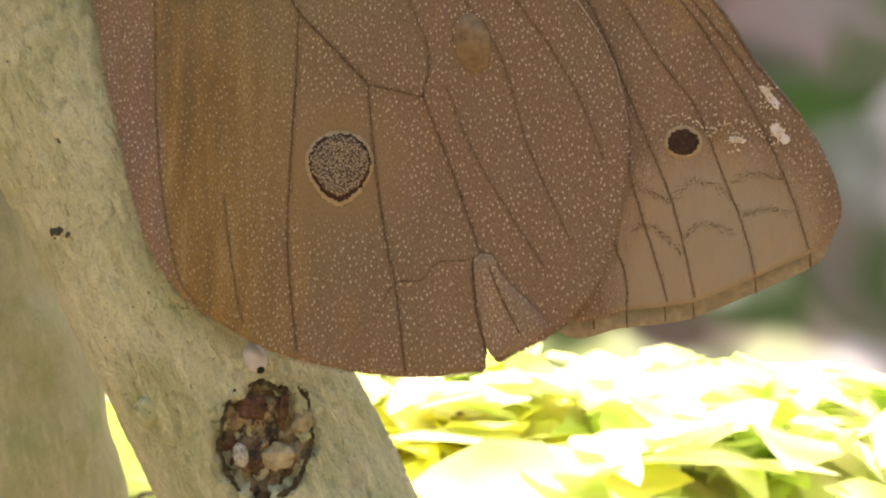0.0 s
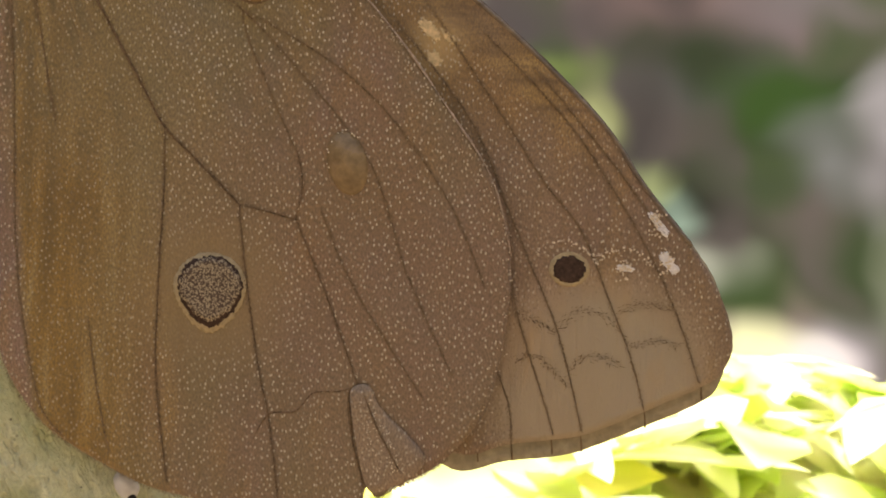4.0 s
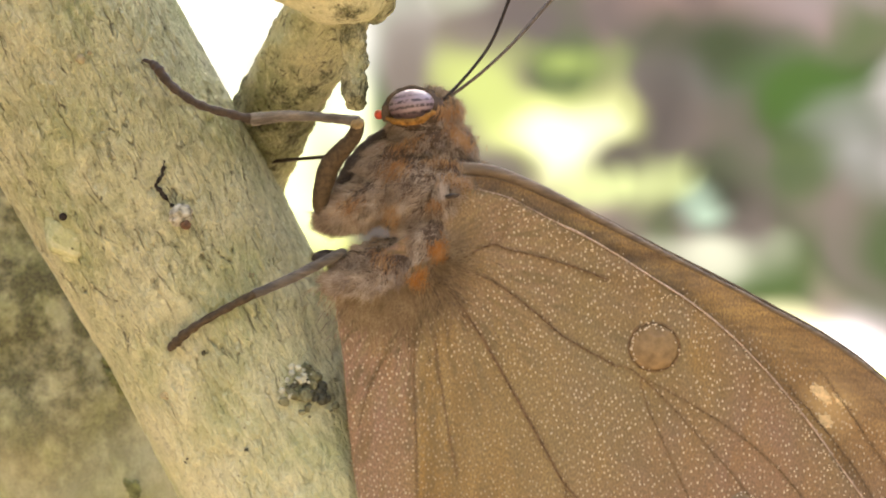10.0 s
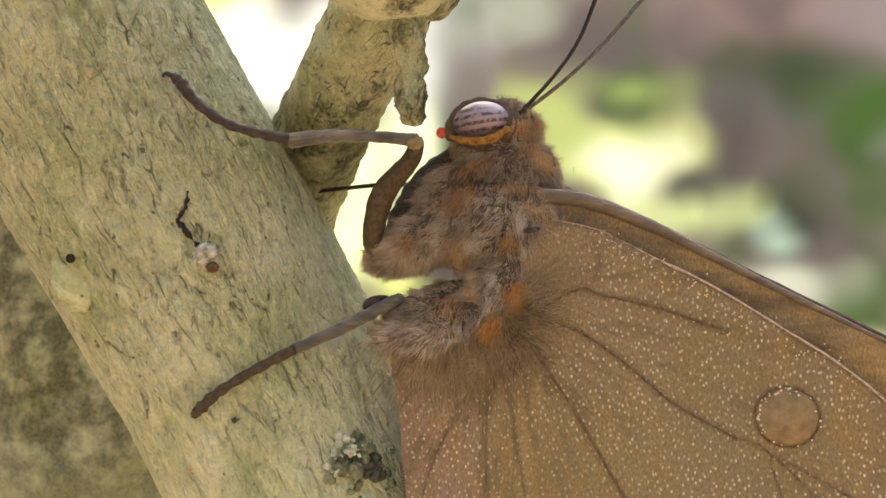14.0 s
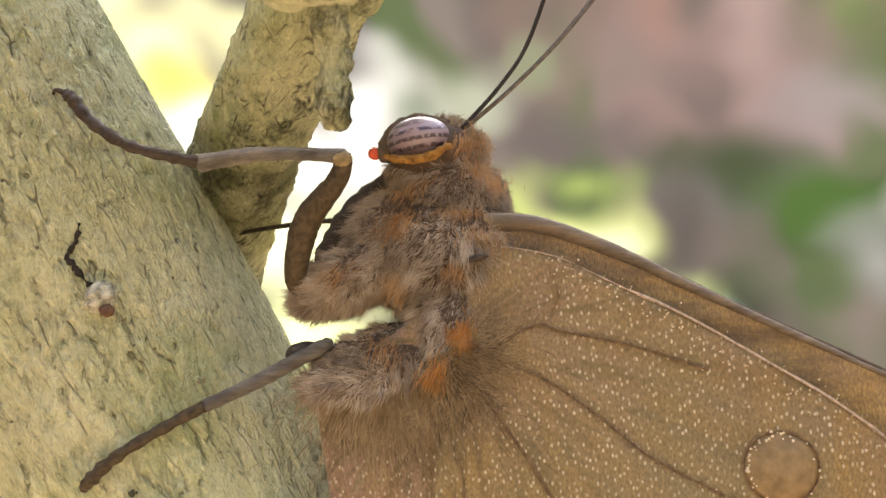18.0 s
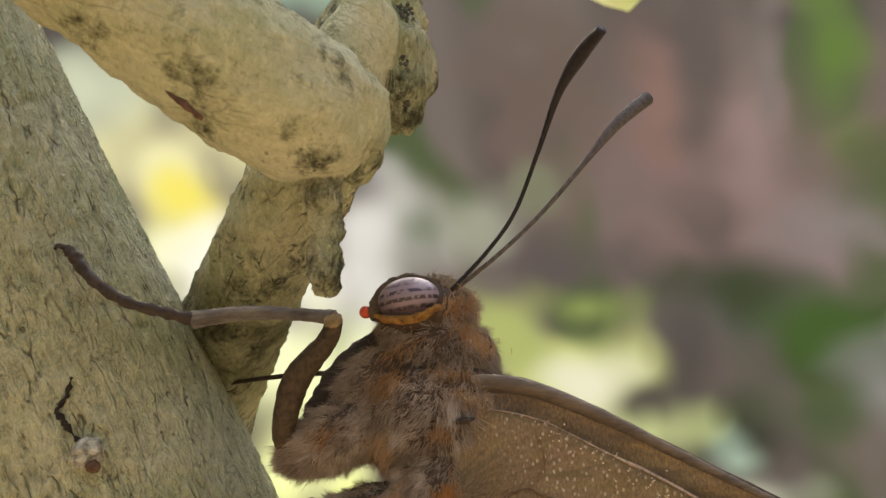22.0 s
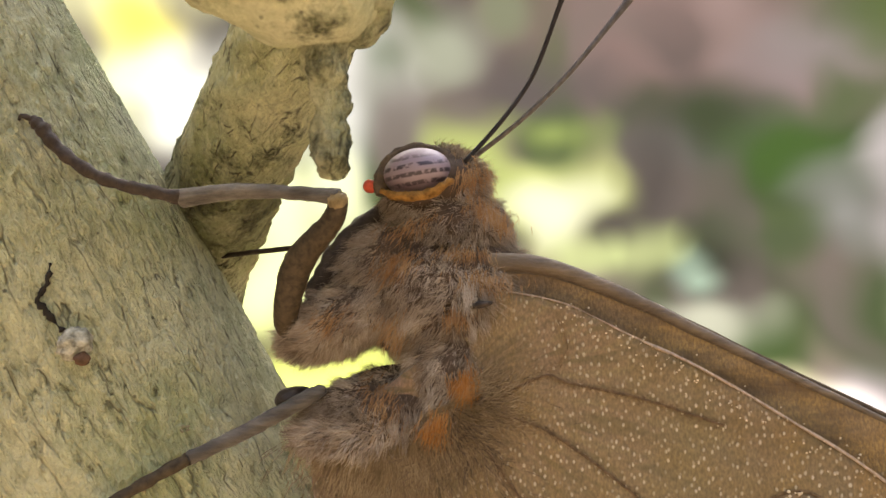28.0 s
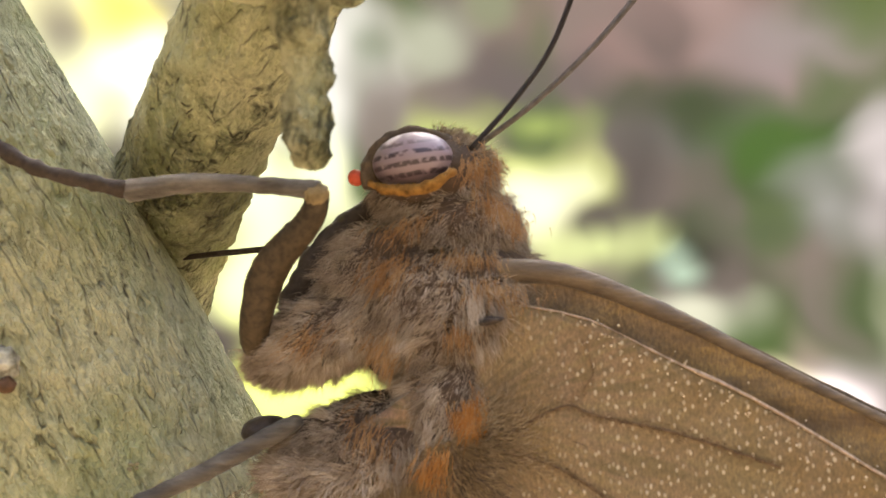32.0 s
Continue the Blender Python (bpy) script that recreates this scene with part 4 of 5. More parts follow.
flap = patch([(10.25, -21.3), (11.3, -21.1), (12.0, -22.4), (14.5, -24.8), (14.2, -26.0), (12.7, -27.0), (11.4, -27.2), (10.7, -24.9), (10.3, -22.8)], -0.16, n=4, dome=0.25)
torn = part("torn_flap", flap, FLAP, hindwing, "lifted flap beside the tear, painted paler for the light on it")
rng = random.Random(91)
part("dots", dots([(10.55 + f * 0.17 + (0.9 + f * 0.42) * rng.uniform(0.05, 0.9), -21.6 - f, rng.uniform(0.03, 0.055)) for f in [rng.uniform(0.2, 4.6) for _ in range(80)]], -0.42), PALE_DOT, torn)
part("vein", rib([(11.0, -21.5), (11.9, -23.6), (13.2, -25.9)], 0.075, -0.45), VEIN, torn)
eyespot = part("eyespot", round_patch(1.7, -15.75, 2.15, 1.95, -0.05, 0, 0.42, 20, ragged=0.06), SPOT_HALO, hindwing, "teardrop eyespot, dark-rimmed, with a speckled centre")
part("rim", round_patch(1.7, -15.75, 1.95, 1.76, -0.07, 0, 0.38, 20, ragged=0.10), SPOT_DARK, eyespot)
part("centre", round_patch(1.7, -15.75, 1.80, 1.62, -0.09, 0, 0.30, 20, ragged=0.16), SPECKLED, eyespot)


def arc(cx, cz, rx, rz, lo, hi, n, seed, jitter=0.08):
    rng = random.Random(seed)
    out = []
    for k in range(n):
        a = radians(lo + (hi - lo) * (k + rng.uniform(-0.3, 0.3)) / n)
        out.append((cx + rx * math.cos(a) + rng.gauss(0, jitter), cz + rz * math.sin(a) + rng.gauss(0, jitter), rng.uniform(0.035, 0.075)))
    return out


ring = part("ring_spot", round_patch(3.95, 2.1, 1.48, 1.48, -0.02, 0, 0, 18, dome=0.05), VEIN_PALE, hindwing, "round clear spot ringed by pale dots")
part("centre", round_patch(3.95, 2.1, 1.40, 1.40, -0.04, 0, 0, 18, dome=0.45, rings=10), CLEAR_SPOT, ring)
part("rim", tube([(3.95 + 1.5 * math.cos(a * 0.2094), plane_y(3.95 + 1.5 * math.cos(a * 0.2094), 2.1 + 1.5 * math.sin(a * 0.2094)) - 0.03, 2.1 + 1.5 * math.sin(a * 0.2094)) for a in range(31)], [0.04] * 31, 8, 3, 0.03, 3), VEIN_PALE, ring, "dark rim of the clear spot")
part("dots", dots(arc(3.95, 2.1, 1.34, 1.34, 70, 220, 26, 5) + arc(3.95, 2.1, 1.38, 1.38, 220, 430, 9, 7), -0.16), PALE_DOT, ring)
oval = part("oval_spot", round_patch(9.6, -8.3, 1.15, 1.85, -0.02, 14, 0, 18, dome=0.6, rings=10), CLEAR_SPOT, hindwing, "domed oval spot")
part("dots", dots(arc(9.6, -8.3, 1.1, 1.8, 60, 210, 16, 6, 0.12), -0.12), PALE_DOT, oval)
rng = random.Random(15)
fringe_v, fringe_f = [], []
for x, z in curve(HIND_LINE[14:31], 40):
    for _ in range(2):
        d = Vector((x - 1 + rng.gauss(0, 4), 0, z + 9 + rng.gauss(0, 4))).normalized()
        y, ln, k = plane_y(x, z) + rng.uniform(-0.02, 0.1), rng.uniform(0.1, 0.32), len(fringe_v)
        fringe_v += [(x - d.z * 0.025, y, z + d.x * 0.025), (x + d.z * 0.025, y, z - d.x * 0.025), (x + d.x * ln, y - 0.03, z + d.z * ln)]
        fringe_f.append((k, k + 1, k + 2))
part("fringe", (fringe_v, fringe_f), FUR_WING, hindwing, "fine hair fringe")

FV = ([(12, 0), (16.5, -5.5), (18.9, -10.6), (20.3, -13.7), (21.8, -17.0), (22.9, -20.5), (23.6, -23.2)], [(14, 0.8), (18.5, -5.5), (20.8, -8.9), (23.1, -11.7), (24.7, -15.3), (26.1, -18.6), (27.0, -21.7)],
      [(17, -0.5), (22, -5.5), (25.3, -10.1), (27.4, -13.7), (29.0, -17.2), (30.0, -20.0)], [(17.8, -17.0), (18.5, -19.6), (19.4, -22.0), (19.6, -24.1)], [(19.2, -14.6), (19.8, -17.1), (21.1, -20.8), (22.0, -23.5)], [(20, -2.5), (24.5, -7.6), (27.6, -11.6)])
for i, line in enumerate(FV):
    part("vein", vein_line(line, 0.06, 0.93, 360 + i, 0.8, 0.45), VEIN_PALE, forewing)
for line in ([(19.4, -16.5), (20.3, -16.7), (21.9, -17.6)], [(22.0, -17.4), (22.6, -16.6), (23.6, -16.2), (24.6, -16.5), (25.5, -17.2)], [(25.4, -16.3), (26.6, -15.7), (28.2, -15.9)],
             [(19.6, -19.4), (20.7, -19.0), (21.8, -19.7), (22.8, -20.7)], [(22.7, -19.8), (23.3, -19.0), (23.9, -18.8), (24.9, -18.9), (25.7, -19.4)], [(26.0, -18.2), (27.4, -17.8), (28.8, -18.0)]):
    part("wavy_mark", vein_line(line, 0.15, 0.94, int(line[0][0] * 100), 0.95, 0.02), VEIN, forewing)
part("costa", tube([(x, plane_y(x, z) + 1.0, z) for x, z in curve(FORE_LINE[1:13], 5)], [0.13 + 0.36 * max(0.0, 1 - i / 24) ** 1.3 for i in range(56)], 14, 1, 0.03, 1.5), COSTA, forewing, "golden-brown leading edge")
part("far_costa", tube([(x, plane_y(x, z) + 1.5, z) for x, z in curve(far_line[1:13], 5)], [0.10 - 0.0005 * i for i in range(56)], 10, 1, 0.05, 1.5), CREST, moth, "dark leading edge of the far wing")
for x, z in ((30.2, -19.9), (27.1, -21.7), (23.6, -23.4), (21.9, -23.6), (19.6, -24.1), (17.6, -24.3)):
    part("vein", rib([(x, z), (x + 0.1, z - 0.6), (x + 0.15, z - 1.2)], 0.08, 1.42, 4), VEIN_PALE, moth)
fspot = part("small_eyespot", round_patch(22.5, -13.9, 1.15, 1.0, 0.90, 0, 0, 14, ragged=0.05), SPOT_HALO, forewing)
part("pupil", round_patch(22.5, -13.9, 0.9, 0.78, 0.88, 0, 0, 14, ragged=0.2), SPOT_DARK, fspot)
for x, z, rx, rz, tn in ((25.6, -13.7, 0.5, 0.2, -8), (27.95, -13.25, 0.30, 0.75, 36), (27.3, -11.1, 0.20, 0.95, 40)):
    mark = part("white_mark", round_patch(x, z, rx, rz, 0.88, tn, 0, 22, ragged=0.5), WHITE_PATCH, forewing)
    rng = random.Random(int(x * 100))
    part("dots", dots([(x + rng.gauss(-0.1, 0.22), z + rng.gauss(0, 0.4), rng.uniform(0.03, 0.08)) for _ in range(36)], 0.86), PALE_DOT, mark)
part("dots", dots(arc(22.2, -13.9, 1.9, 1.55, 15, 150, 34, 8, 0.1), 0.88), PALE_DOT, forewing, "arc of pale scales")
part("dots", dots(arc(25.5, -13.9, 1.6, 1.25, 20, 165, 30, 9, 0.1), 0.88), PALE_DOT, forewing, "arc of pale scales")
# golden patches painted where light comes through the wing
for x, z, rx, rz, tn in ((14.0, -0.5, 0.35, 0.8, 48), (14.35, -2.2, 0.4, 0.45, 20), (15.1, -0.9, 0.2, 0.5, 40)):
    part("backlit_mark", round_patch(x, z, rx, rz, 0.92, tn, 0, 18, ragged=0.6), GOLD_BACKLIT, forewing, "golden mark painted for light coming through the wing")

BODY = {
    "head": [((-10.3, 3.8, 15.9), (2.3, 2.3, 1.9), 5)],
    "collar": [((-9.6, 4.1, 14.1), (2.6, 2.9, 2.0), -14)],
    "thorax": [((-9.8, 4.5, 11.3), (4.1, 4.2, 3.2), -16)],
    "shoulder": [((-12.3, 4.0, 12.4), (2.5, 2.9, 2.0), 42)],
    "chest_lobe": [((-13.7, 3.3, 10.7), (3.5, 2.5, 1.45), 24)],
    "hind_thorax": [((-12.4, 2.9, 6.2), (3.6, 2.4, 1.9), 8)],
    "wing_root": [((-9.7, 2.5, 7.9), (1.9, 2.2, 2.6), 0)],
    "abdomen": [((-12.2, 4.6, -3), (2.0, 2.0, 10.0), 6)],
}
for name, balls in BODY.items():
    part(name, ball(*balls[0], 36, 26, 0.12, 2.0), SKIN, moth)
BODY["thorax"] = [BODY[k][0] for k in ("collar", "thorax", "shoulder", "chest_lobe", "hind_thorax", "wing_root")]


def flow_back(p):
    """Hair lies back from the head towards the wings and the belly."""
    return Vector(((p.x + 9.5) * 0.10 - 0.15, -0.05, -0.85))


part("thorax_fur", fur(BODY["thorax"], 62000, 0.66, flow_back, 3, 0.013, 0.30), FUR, moth, "woolly grey-brown hair")
part("head_fur", fur(BODY["head"], 4200, 0.55, (0.1, 0, -0.5), 4, 0.016, 0.25, keep=lambda p: (p.x + 10.9) ** 2 / 4.0 + (p.z - 16.45) ** 2 / 1.9 > 1), FUR, moth)
part("belly_fur", fur([((-14.0, 3.4, 10.2), (3.2, 2.6, 1.2), 24), ((-13.6, 2.8, 5.6), (2.9, 2.9, 1.3), 6)], 6500, 0.6, (-0.6, 0, -0.25), 5, 0.017, 0.25), FUR, moth)


def body_y(x, z):
    """The near skin of the body at x, z."""
    best = 9.0
    for centre, radii, turn in BODY["thorax"] + BODY["head"]:
        ct, st = math.cos(radians(turn)), math.sin(radians(turn))
        dx, dz = x - centre[0], z - centre[2]
        a, c = (dx * ct + dz * st) / radii[0], (-dx * st + dz * ct) / radii[2]
        if a * a + c * c < 1:
            best = min(best, centre[1] - radii[1] * math.sqrt(1 - a * a - c * c))
    return best


def tuft(cx, cz, sx, sz, turn, count, seed, length=0.75, lift=0.15):
    """Coloured hair among the wool, dense in the middle and thinning out."""
    rng = random.Random(seed)
    verts, faces = [], []
    ct, st = math.cos(radians(turn)), math.sin(radians(turn))
    for _ in range(count):
        a, c = rng.gauss(0, sx), rng.gauss(0, sz)
        x, z = cx + a * ct - c * st, cz + a * st + c * ct
        y = min(body_y(x, z), plane_y(x, z) + 0.3)
        if y > 5:
            continue
        p = Vector((x, y - lift, z))
        f = Matrix.Rotation(0.6 * wave(x * 0.8, z * 0.8, seed), 3, "Y") @ flow_back(p)
        d = (f + Vector((rng.gauss(0, 0.25), -0.75, rng.gauss(0, 0.25)))).normalized() * length * rng.uniform(0.6, 1.2)
        side = d.cross(Vector((0, 1, 0))).normalized() * 0.013
        k = len(verts)
        m = p + d * 0.5 + Vector((0, -0.05, 0))
        t = m + (d * 0.5 + f * 0.2) + Vector((0, 0.08, 0))
        verts += [p - side, p + side, m + side * 0.7, m - side * 0.7, t]
        faces += [(k, k + 1, k + 2, k + 3), (k + 3, k + 2, k + 4)]
    return verts, faces


for i, (x, z, sx, sz, tn, n) in enumerate(((-9.0, 7.75, 0.24, 0.24, 0, 190), (-10.3, 6.05, 0.22, 0.26, 0, 150), (-12.5, 7.1, 0.30, 0.4, 20, 80), (-12.0, 9.9, 0.24, 0.34, 10, 110), (-11.75, 12.75, 0.40, 0.24, 30, 150),
                                           (-9.05, 13.15, 0.45, 0.10, -5, 80), (-8.1, 12.05, 0.55, 0.2, -12, 130), (-7.9, 14.75, 0.42, 0.16, -38, 190), (-9.45, 10.6, 0.2, 0.16, 0, 70), (-8.65, 16.2, 0.30, 0.26, 0, 130),
                                           (-11.3, 14.25, 0.45, 0.16, 15, 60), (-14.6, 10.4, 0.45, 0.25, 20, 60))):
    part("orange_tuft", tuft(x, z, sx * 1.3, sz * 1.3, tn, int(n * (1.9 if i < 2 else 1.5)), 20 + i, 0.55, 0.45 if i == 1 else 0.15), FUR_ORANGE if i < 2 else FUR_RUST, moth, "tuft of orange hair" if i < 2 else "tuft of rusty hair")
part("pale_tuft", tuft(-8.95, 11.6, 0.18, 0.25, 0, 90, 50, 0.8), hairy("white_fur", (0.40, 0.32, 0.23), (0.54, 0.44, 0.33), (0.64, 0.55, 0.43)), moth, "tuft of whitish hair")
part("wing_hinge", ball((-8.45, body_y(-8.45, 11.0) - 0.35, 11.0), (0.5, 0.3, 0.15), 8, 18, 12, 0.2, 2), CUTICLE_DARK, moth, "dark bare wing hinge")
part("bare_fold", ball((-12.1, body_y(-12.1, 9.0) - 0.25, 8.95), (0.75, 0.35, 0.3), -28, 20, 14, 0.15, 2), SKIN, moth, "bare brown fold of skin")


def wing_hairs(count, seed, lo, hi, length, base=(-9.8, 7.0), spread=3.2):
    rng = random.Random(seed)
    verts, faces = [], []
    for _ in range(count):
        a = radians(rng.uniform(lo, hi))
        r0 = abs(rng.gauss(0, spread))
        x, z = base[0] + math.cos(a) * r0, base[1] + math.sin(a) * r0
        ln = length * rng.uniform(0.5, 1.2)
        b = a + rng.gauss(0, 0.38) + 0.9 * wave(x * 0.8, z * 0.8, 2.0)
        pts = [(x + math.cos(b) * ln * k, z + math.sin(b) * ln * k) for k in (0, 0.5, 1)]
        w = rng.uniform(0.006, 0.013)
        sx, sz = -math.sin(b) * w, math.cos(b) * w
        k = len(verts)
        lift = rng.uniform(0.05, 0.5)
        for i, (px, pz) in enumerate(pts):
            y = plane_y(px, pz) - 0.05 - lift * (1 - i / 2) - 0.25 * math.exp(-r0)
            verts += [(px - sx, y, pz - sz), (px + sx, y, pz + sz)] if i < 2 else [(px, y, pz)]
        faces += [(k, k + 1, k + 3, k + 2), (k + 2, k + 3, k + 4)]
    return verts, faces


part("wing_base_hair", wing_hairs(4200, 31, -150, 45, 0.5, spread=1.7), FUR_WING, moth, "fine hair over the wing base")
part("wing_base_hair", wing_hairs(350, 34, -140, 25, 0.6, spread=1.8), FUR_DARK, moth)


def down(count, seed):
    """Soft hair that runs from the body down onto the inner wing."""
    rng = random.Random(seed)
    verts, faces = [], []
    for _ in range(count):
        x, z = rng.gauss(-12.6, 1.5), 5.6 - abs(rng.gauss(0, 1.5))
        a = radians(-90 + rng.gauss(0, 10) + 9 * (x + 12.6) + 25 * wave(x * 0.9, z * 0.6, 4.0))
        ln, w, lift, k = rng.uniform(0.5, 1.2), rng.uniform(0.007, 0.013), rng.uniform(0.03, 0.35), len(verts)
        sx, sz = -math.sin(a) * w, math.cos(a) * w
        for i in range(3):
            px, pz = x + math.cos(a) * ln * i / 2, z + math.sin(a) * ln * i / 2
            y = plane_y(px, pz) - 0.06 - lift * (1 - i / 2)
            verts += [(px - sx, y, pz - sz), (px + sx, y, pz + sz)] if i < 2 else [(px, y, pz)]
        faces += [(k, k + 1, k + 3, k + 2), (k + 2, k + 3, k + 4)]
    return verts, faces


part("wing_base_hair", down(3200, 33), FUR_WING, moth, "soft hair running down onto the wing")
part("wing_base_hair", wing_hairs(240, 32, -120, -40, 1.5, spread=2.4), FUR_DARK, moth)

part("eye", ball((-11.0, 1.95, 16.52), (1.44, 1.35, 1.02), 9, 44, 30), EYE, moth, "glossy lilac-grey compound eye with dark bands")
part("eyelid", tube([(-12.5, 2.1, 15.6), (-12.52, 2.25, 16.3), (-12.05, 2.45, 17.05), (-11.3, 2.6, 17.48), (-10.4, 2.7, 17.5), (-9.75, 2.8, 17.3)], [0.26, 0.36, 0.36, 0.33, 0.28, 0.14], 18, 8, 0.10, 3), CREST, moth, "dark crest over the eye")
part("eye_rim", tube([(-12.5, 1.4, 15.75), (-11.9, 0.95, 15.5), (-11.0, 0.75, 15.45), (-10.2, 0.85, 15.68), (-9.55, 1.3, 16.15)], [0.12, 0.18, 0.20, 0.20, 0.16], 12, 8, 0.10, 3), plain("orange_rim", (0.30, 0.15, 0.035), 0.85, 0.6, 3000, 0.0004), moth, "orange rim below the eye")
part("palp", ball((-13.05, 2.3, 15.98), (0.30, 0.30, 0.30), 0, 20, 14, 0.05), RED_BEAD, moth, "small red bead at the mouth")
part("palp_stalk", tube([(-12.9, 2.35, 15.95), (-12.3, 2.7, 15.75)], [0.12, 0.24], 12, 5, 0.05, 3), CREST, moth)

A1 = [(-9.0, 1.3, 16.86), (-7.35, 1.6, 18.7), (-6.05, 1.75, 20.6), (-4.95, 1.5, 23.4), (-4.0, 0.8, 26.0), (-3.05, -0.2, 27.45), (-2.2, -1.6, 28.1)]
A2 = [(-8.85, 1.6, 16.94), (-6.9, 0.4, 18.3), (-4.85, 0.0, 20.2), (-2.85, 0.0, 22.55), (-1.45, 0.3, 24.3), (0.15, 1.0, 25.8)]
part("antenna", tube(A1, [0.11, 0.10, 0.10, 0.11, 0.20, 0.36, 0.24], 14, 8), ANT_BLACK, moth, "black clubbed antenna")
part("antenna", tube(A2, [0.11, 0.10, 0.10, 0.13, 0.27, 0.34], 14, 8), ANT_GREY, moth, "grey clubbed antenna")


def leg(parts_):
    first = None
    for name, pts, rad, mat in parts_:
        fine = curve([(*p, r) for p, r in zip(pts, rad)], 9)
        if name == "tarsus":
            fine[:, 3] *= np.array([1 + 0.16 * math.sin(k * 1.4) ** 3 for k in range(len(fine))])
        ob = part(name, tube(fine[:, :3], fine[:, 3], 14, 1, 0.05, 3.5), mat, first or moth)
        first = first or ob
    return first


leg((("foreleg", [(-13.95, -1.1, 15.35), (-14.3, -0.8, 14.4), (-15.8, 0.3, 12.8), (-16.5, 1.2, 10.8), (-16.5, 2.2, 9.8), (-15.2, 3.2, 9.6)], [0.38, 0.45, 0.62, 0.55, 0.42, 0.5], CUTICLE),
     ("tibia", [(-20.7, 0.8, 15.5), (-18.5, 0.2, 15.7), (-16, -0.6, 15.6), (-13.95, -1.1, 15.35)], [0.40, 0.34, 0.28, 0.34], LEG_SCALE),
     ("tarsus", [(-26.9, 0.9, 18.85), (-26.5, 0.8, 18.5), (-25.6, 0.7, 17.45), (-23.9, 0.5, 16.35), (-22.0, 0.5, 15.8), (-20.55, 0.7, 15.5)], [0.20, 0.30, 0.27, 0.26, 0.25, 0.32], CUTICLE_DARK),
     ("claw", [(-26.9, 0.9, 18.85), (-27.4, 1.0, 19.0), (-27.7, 1.3, 18.8)], [0.14, 0.09, 0.03], CUTICLE_DARK)))
part("knee", ball((-14.0, -1.15, 15.2), (0.44, 0.44, 0.36), 40, 18, 12, 0.2, 3), plain("knee_skin", (0.27, 0.20, 0.10), 0.6, 0.4, 3500), moth, "pale knee joint")
mid_leg = leg((("middle_leg", [(-20.6, 1.0, 4.7), (-18.6, 1.2, 5.6), (-17.2, 1.4, 6.3), (-15.5, 1.6, 7.2), (-15.15, 1.9, 7.4)], [0.29, 0.32, 0.34, 0.32, 0.22], LEG_SCALE_LOW),
               ("tarsus", [(-25.75, 0.3, 1.25), (-25.3, 0.0, 1.7), (-24.3, 0.0, 2.6), (-22.5, 0.3, 3.7), (-20.6, 0.9, 4.7)], [0.18, 0.30, 0.26, 0.25, 0.28], CUTICLE)))
part("coxa", ball((-16.45, 2.5, 6.95), (0.85, 0.8, 0.48), 10, 26, 18, 0.06, 2), CUTICLE_DARK, mid_leg, "smooth dark round joint")
part("far_femur", tube([(-12.6, 4.2, 15.1), (-14.1, 4.0, 13.6), (-15.3, 4.0, 11.8), (-15.9, 4.0, 11.0)], [0.4, 0.62, 0.66, 0.45], 14, 8, 0.15, 2.0), CUTICLE_DARK, moth, "dark far foreleg against the chest")
part("far_leg", tube([(-21.5, 10, 13.0), (-19, 9, 13.25), (-16.1, 8.0, 13.42), (-13.5, 7, 13)], [0.12, 0.13, 0.14, 0.16], 10, 6), CUTICLE_DARK, moth)

# ---- the wood behind ----
def leaf_mat(name, a, b, patch_scale=0.0):
    m = Nodes(name, 0.45)
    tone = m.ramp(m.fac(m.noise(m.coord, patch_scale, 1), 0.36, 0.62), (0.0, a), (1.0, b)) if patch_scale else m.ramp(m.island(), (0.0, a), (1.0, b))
    m.colour(tone)
    tr = m.tree.nodes.new("ShaderNodeBsdfTranslucent")
    m.put(tone, tr.inputs[0])
    mx = m.tree.nodes.new("ShaderNodeMixShader")
    mx.inputs[0].default_value = 0.55
    out = m.tree.nodes["Material Output"]
    m.tree.links.new(m.bsdf.outputs[0], mx.inputs[1])
    m.tree.links.new(tr.outputs[0], mx.inputs[2])
    m.tree.links.new(mx.outputs[0], out.inputs[0])
    return m.mat


LEAF_GREEN = leaf_mat("green_leaf", (0.05, 0.12, 0.02), (0.14, 0.25, 0.05))
# lime leaves coloured almost white in patches: strong sun put into the colour
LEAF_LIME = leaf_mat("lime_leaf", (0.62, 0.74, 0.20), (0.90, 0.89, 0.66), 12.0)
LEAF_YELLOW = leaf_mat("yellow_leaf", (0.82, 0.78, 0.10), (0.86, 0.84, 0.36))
LITTER = plain("leaf_litter", (0.125, 0.095, 0.068), 0.95, 0.55, 4, 0.02)
FAR_BARK = plain("far_bark", (0.30, 0.23, 0.215), 0.9, 0.45, 14, 0.01)
FAR_BARK_PINK = plain("pinkish_bark", (0.52, 0.40, 0.38), 0.9, 0.35, 12, 0.01)


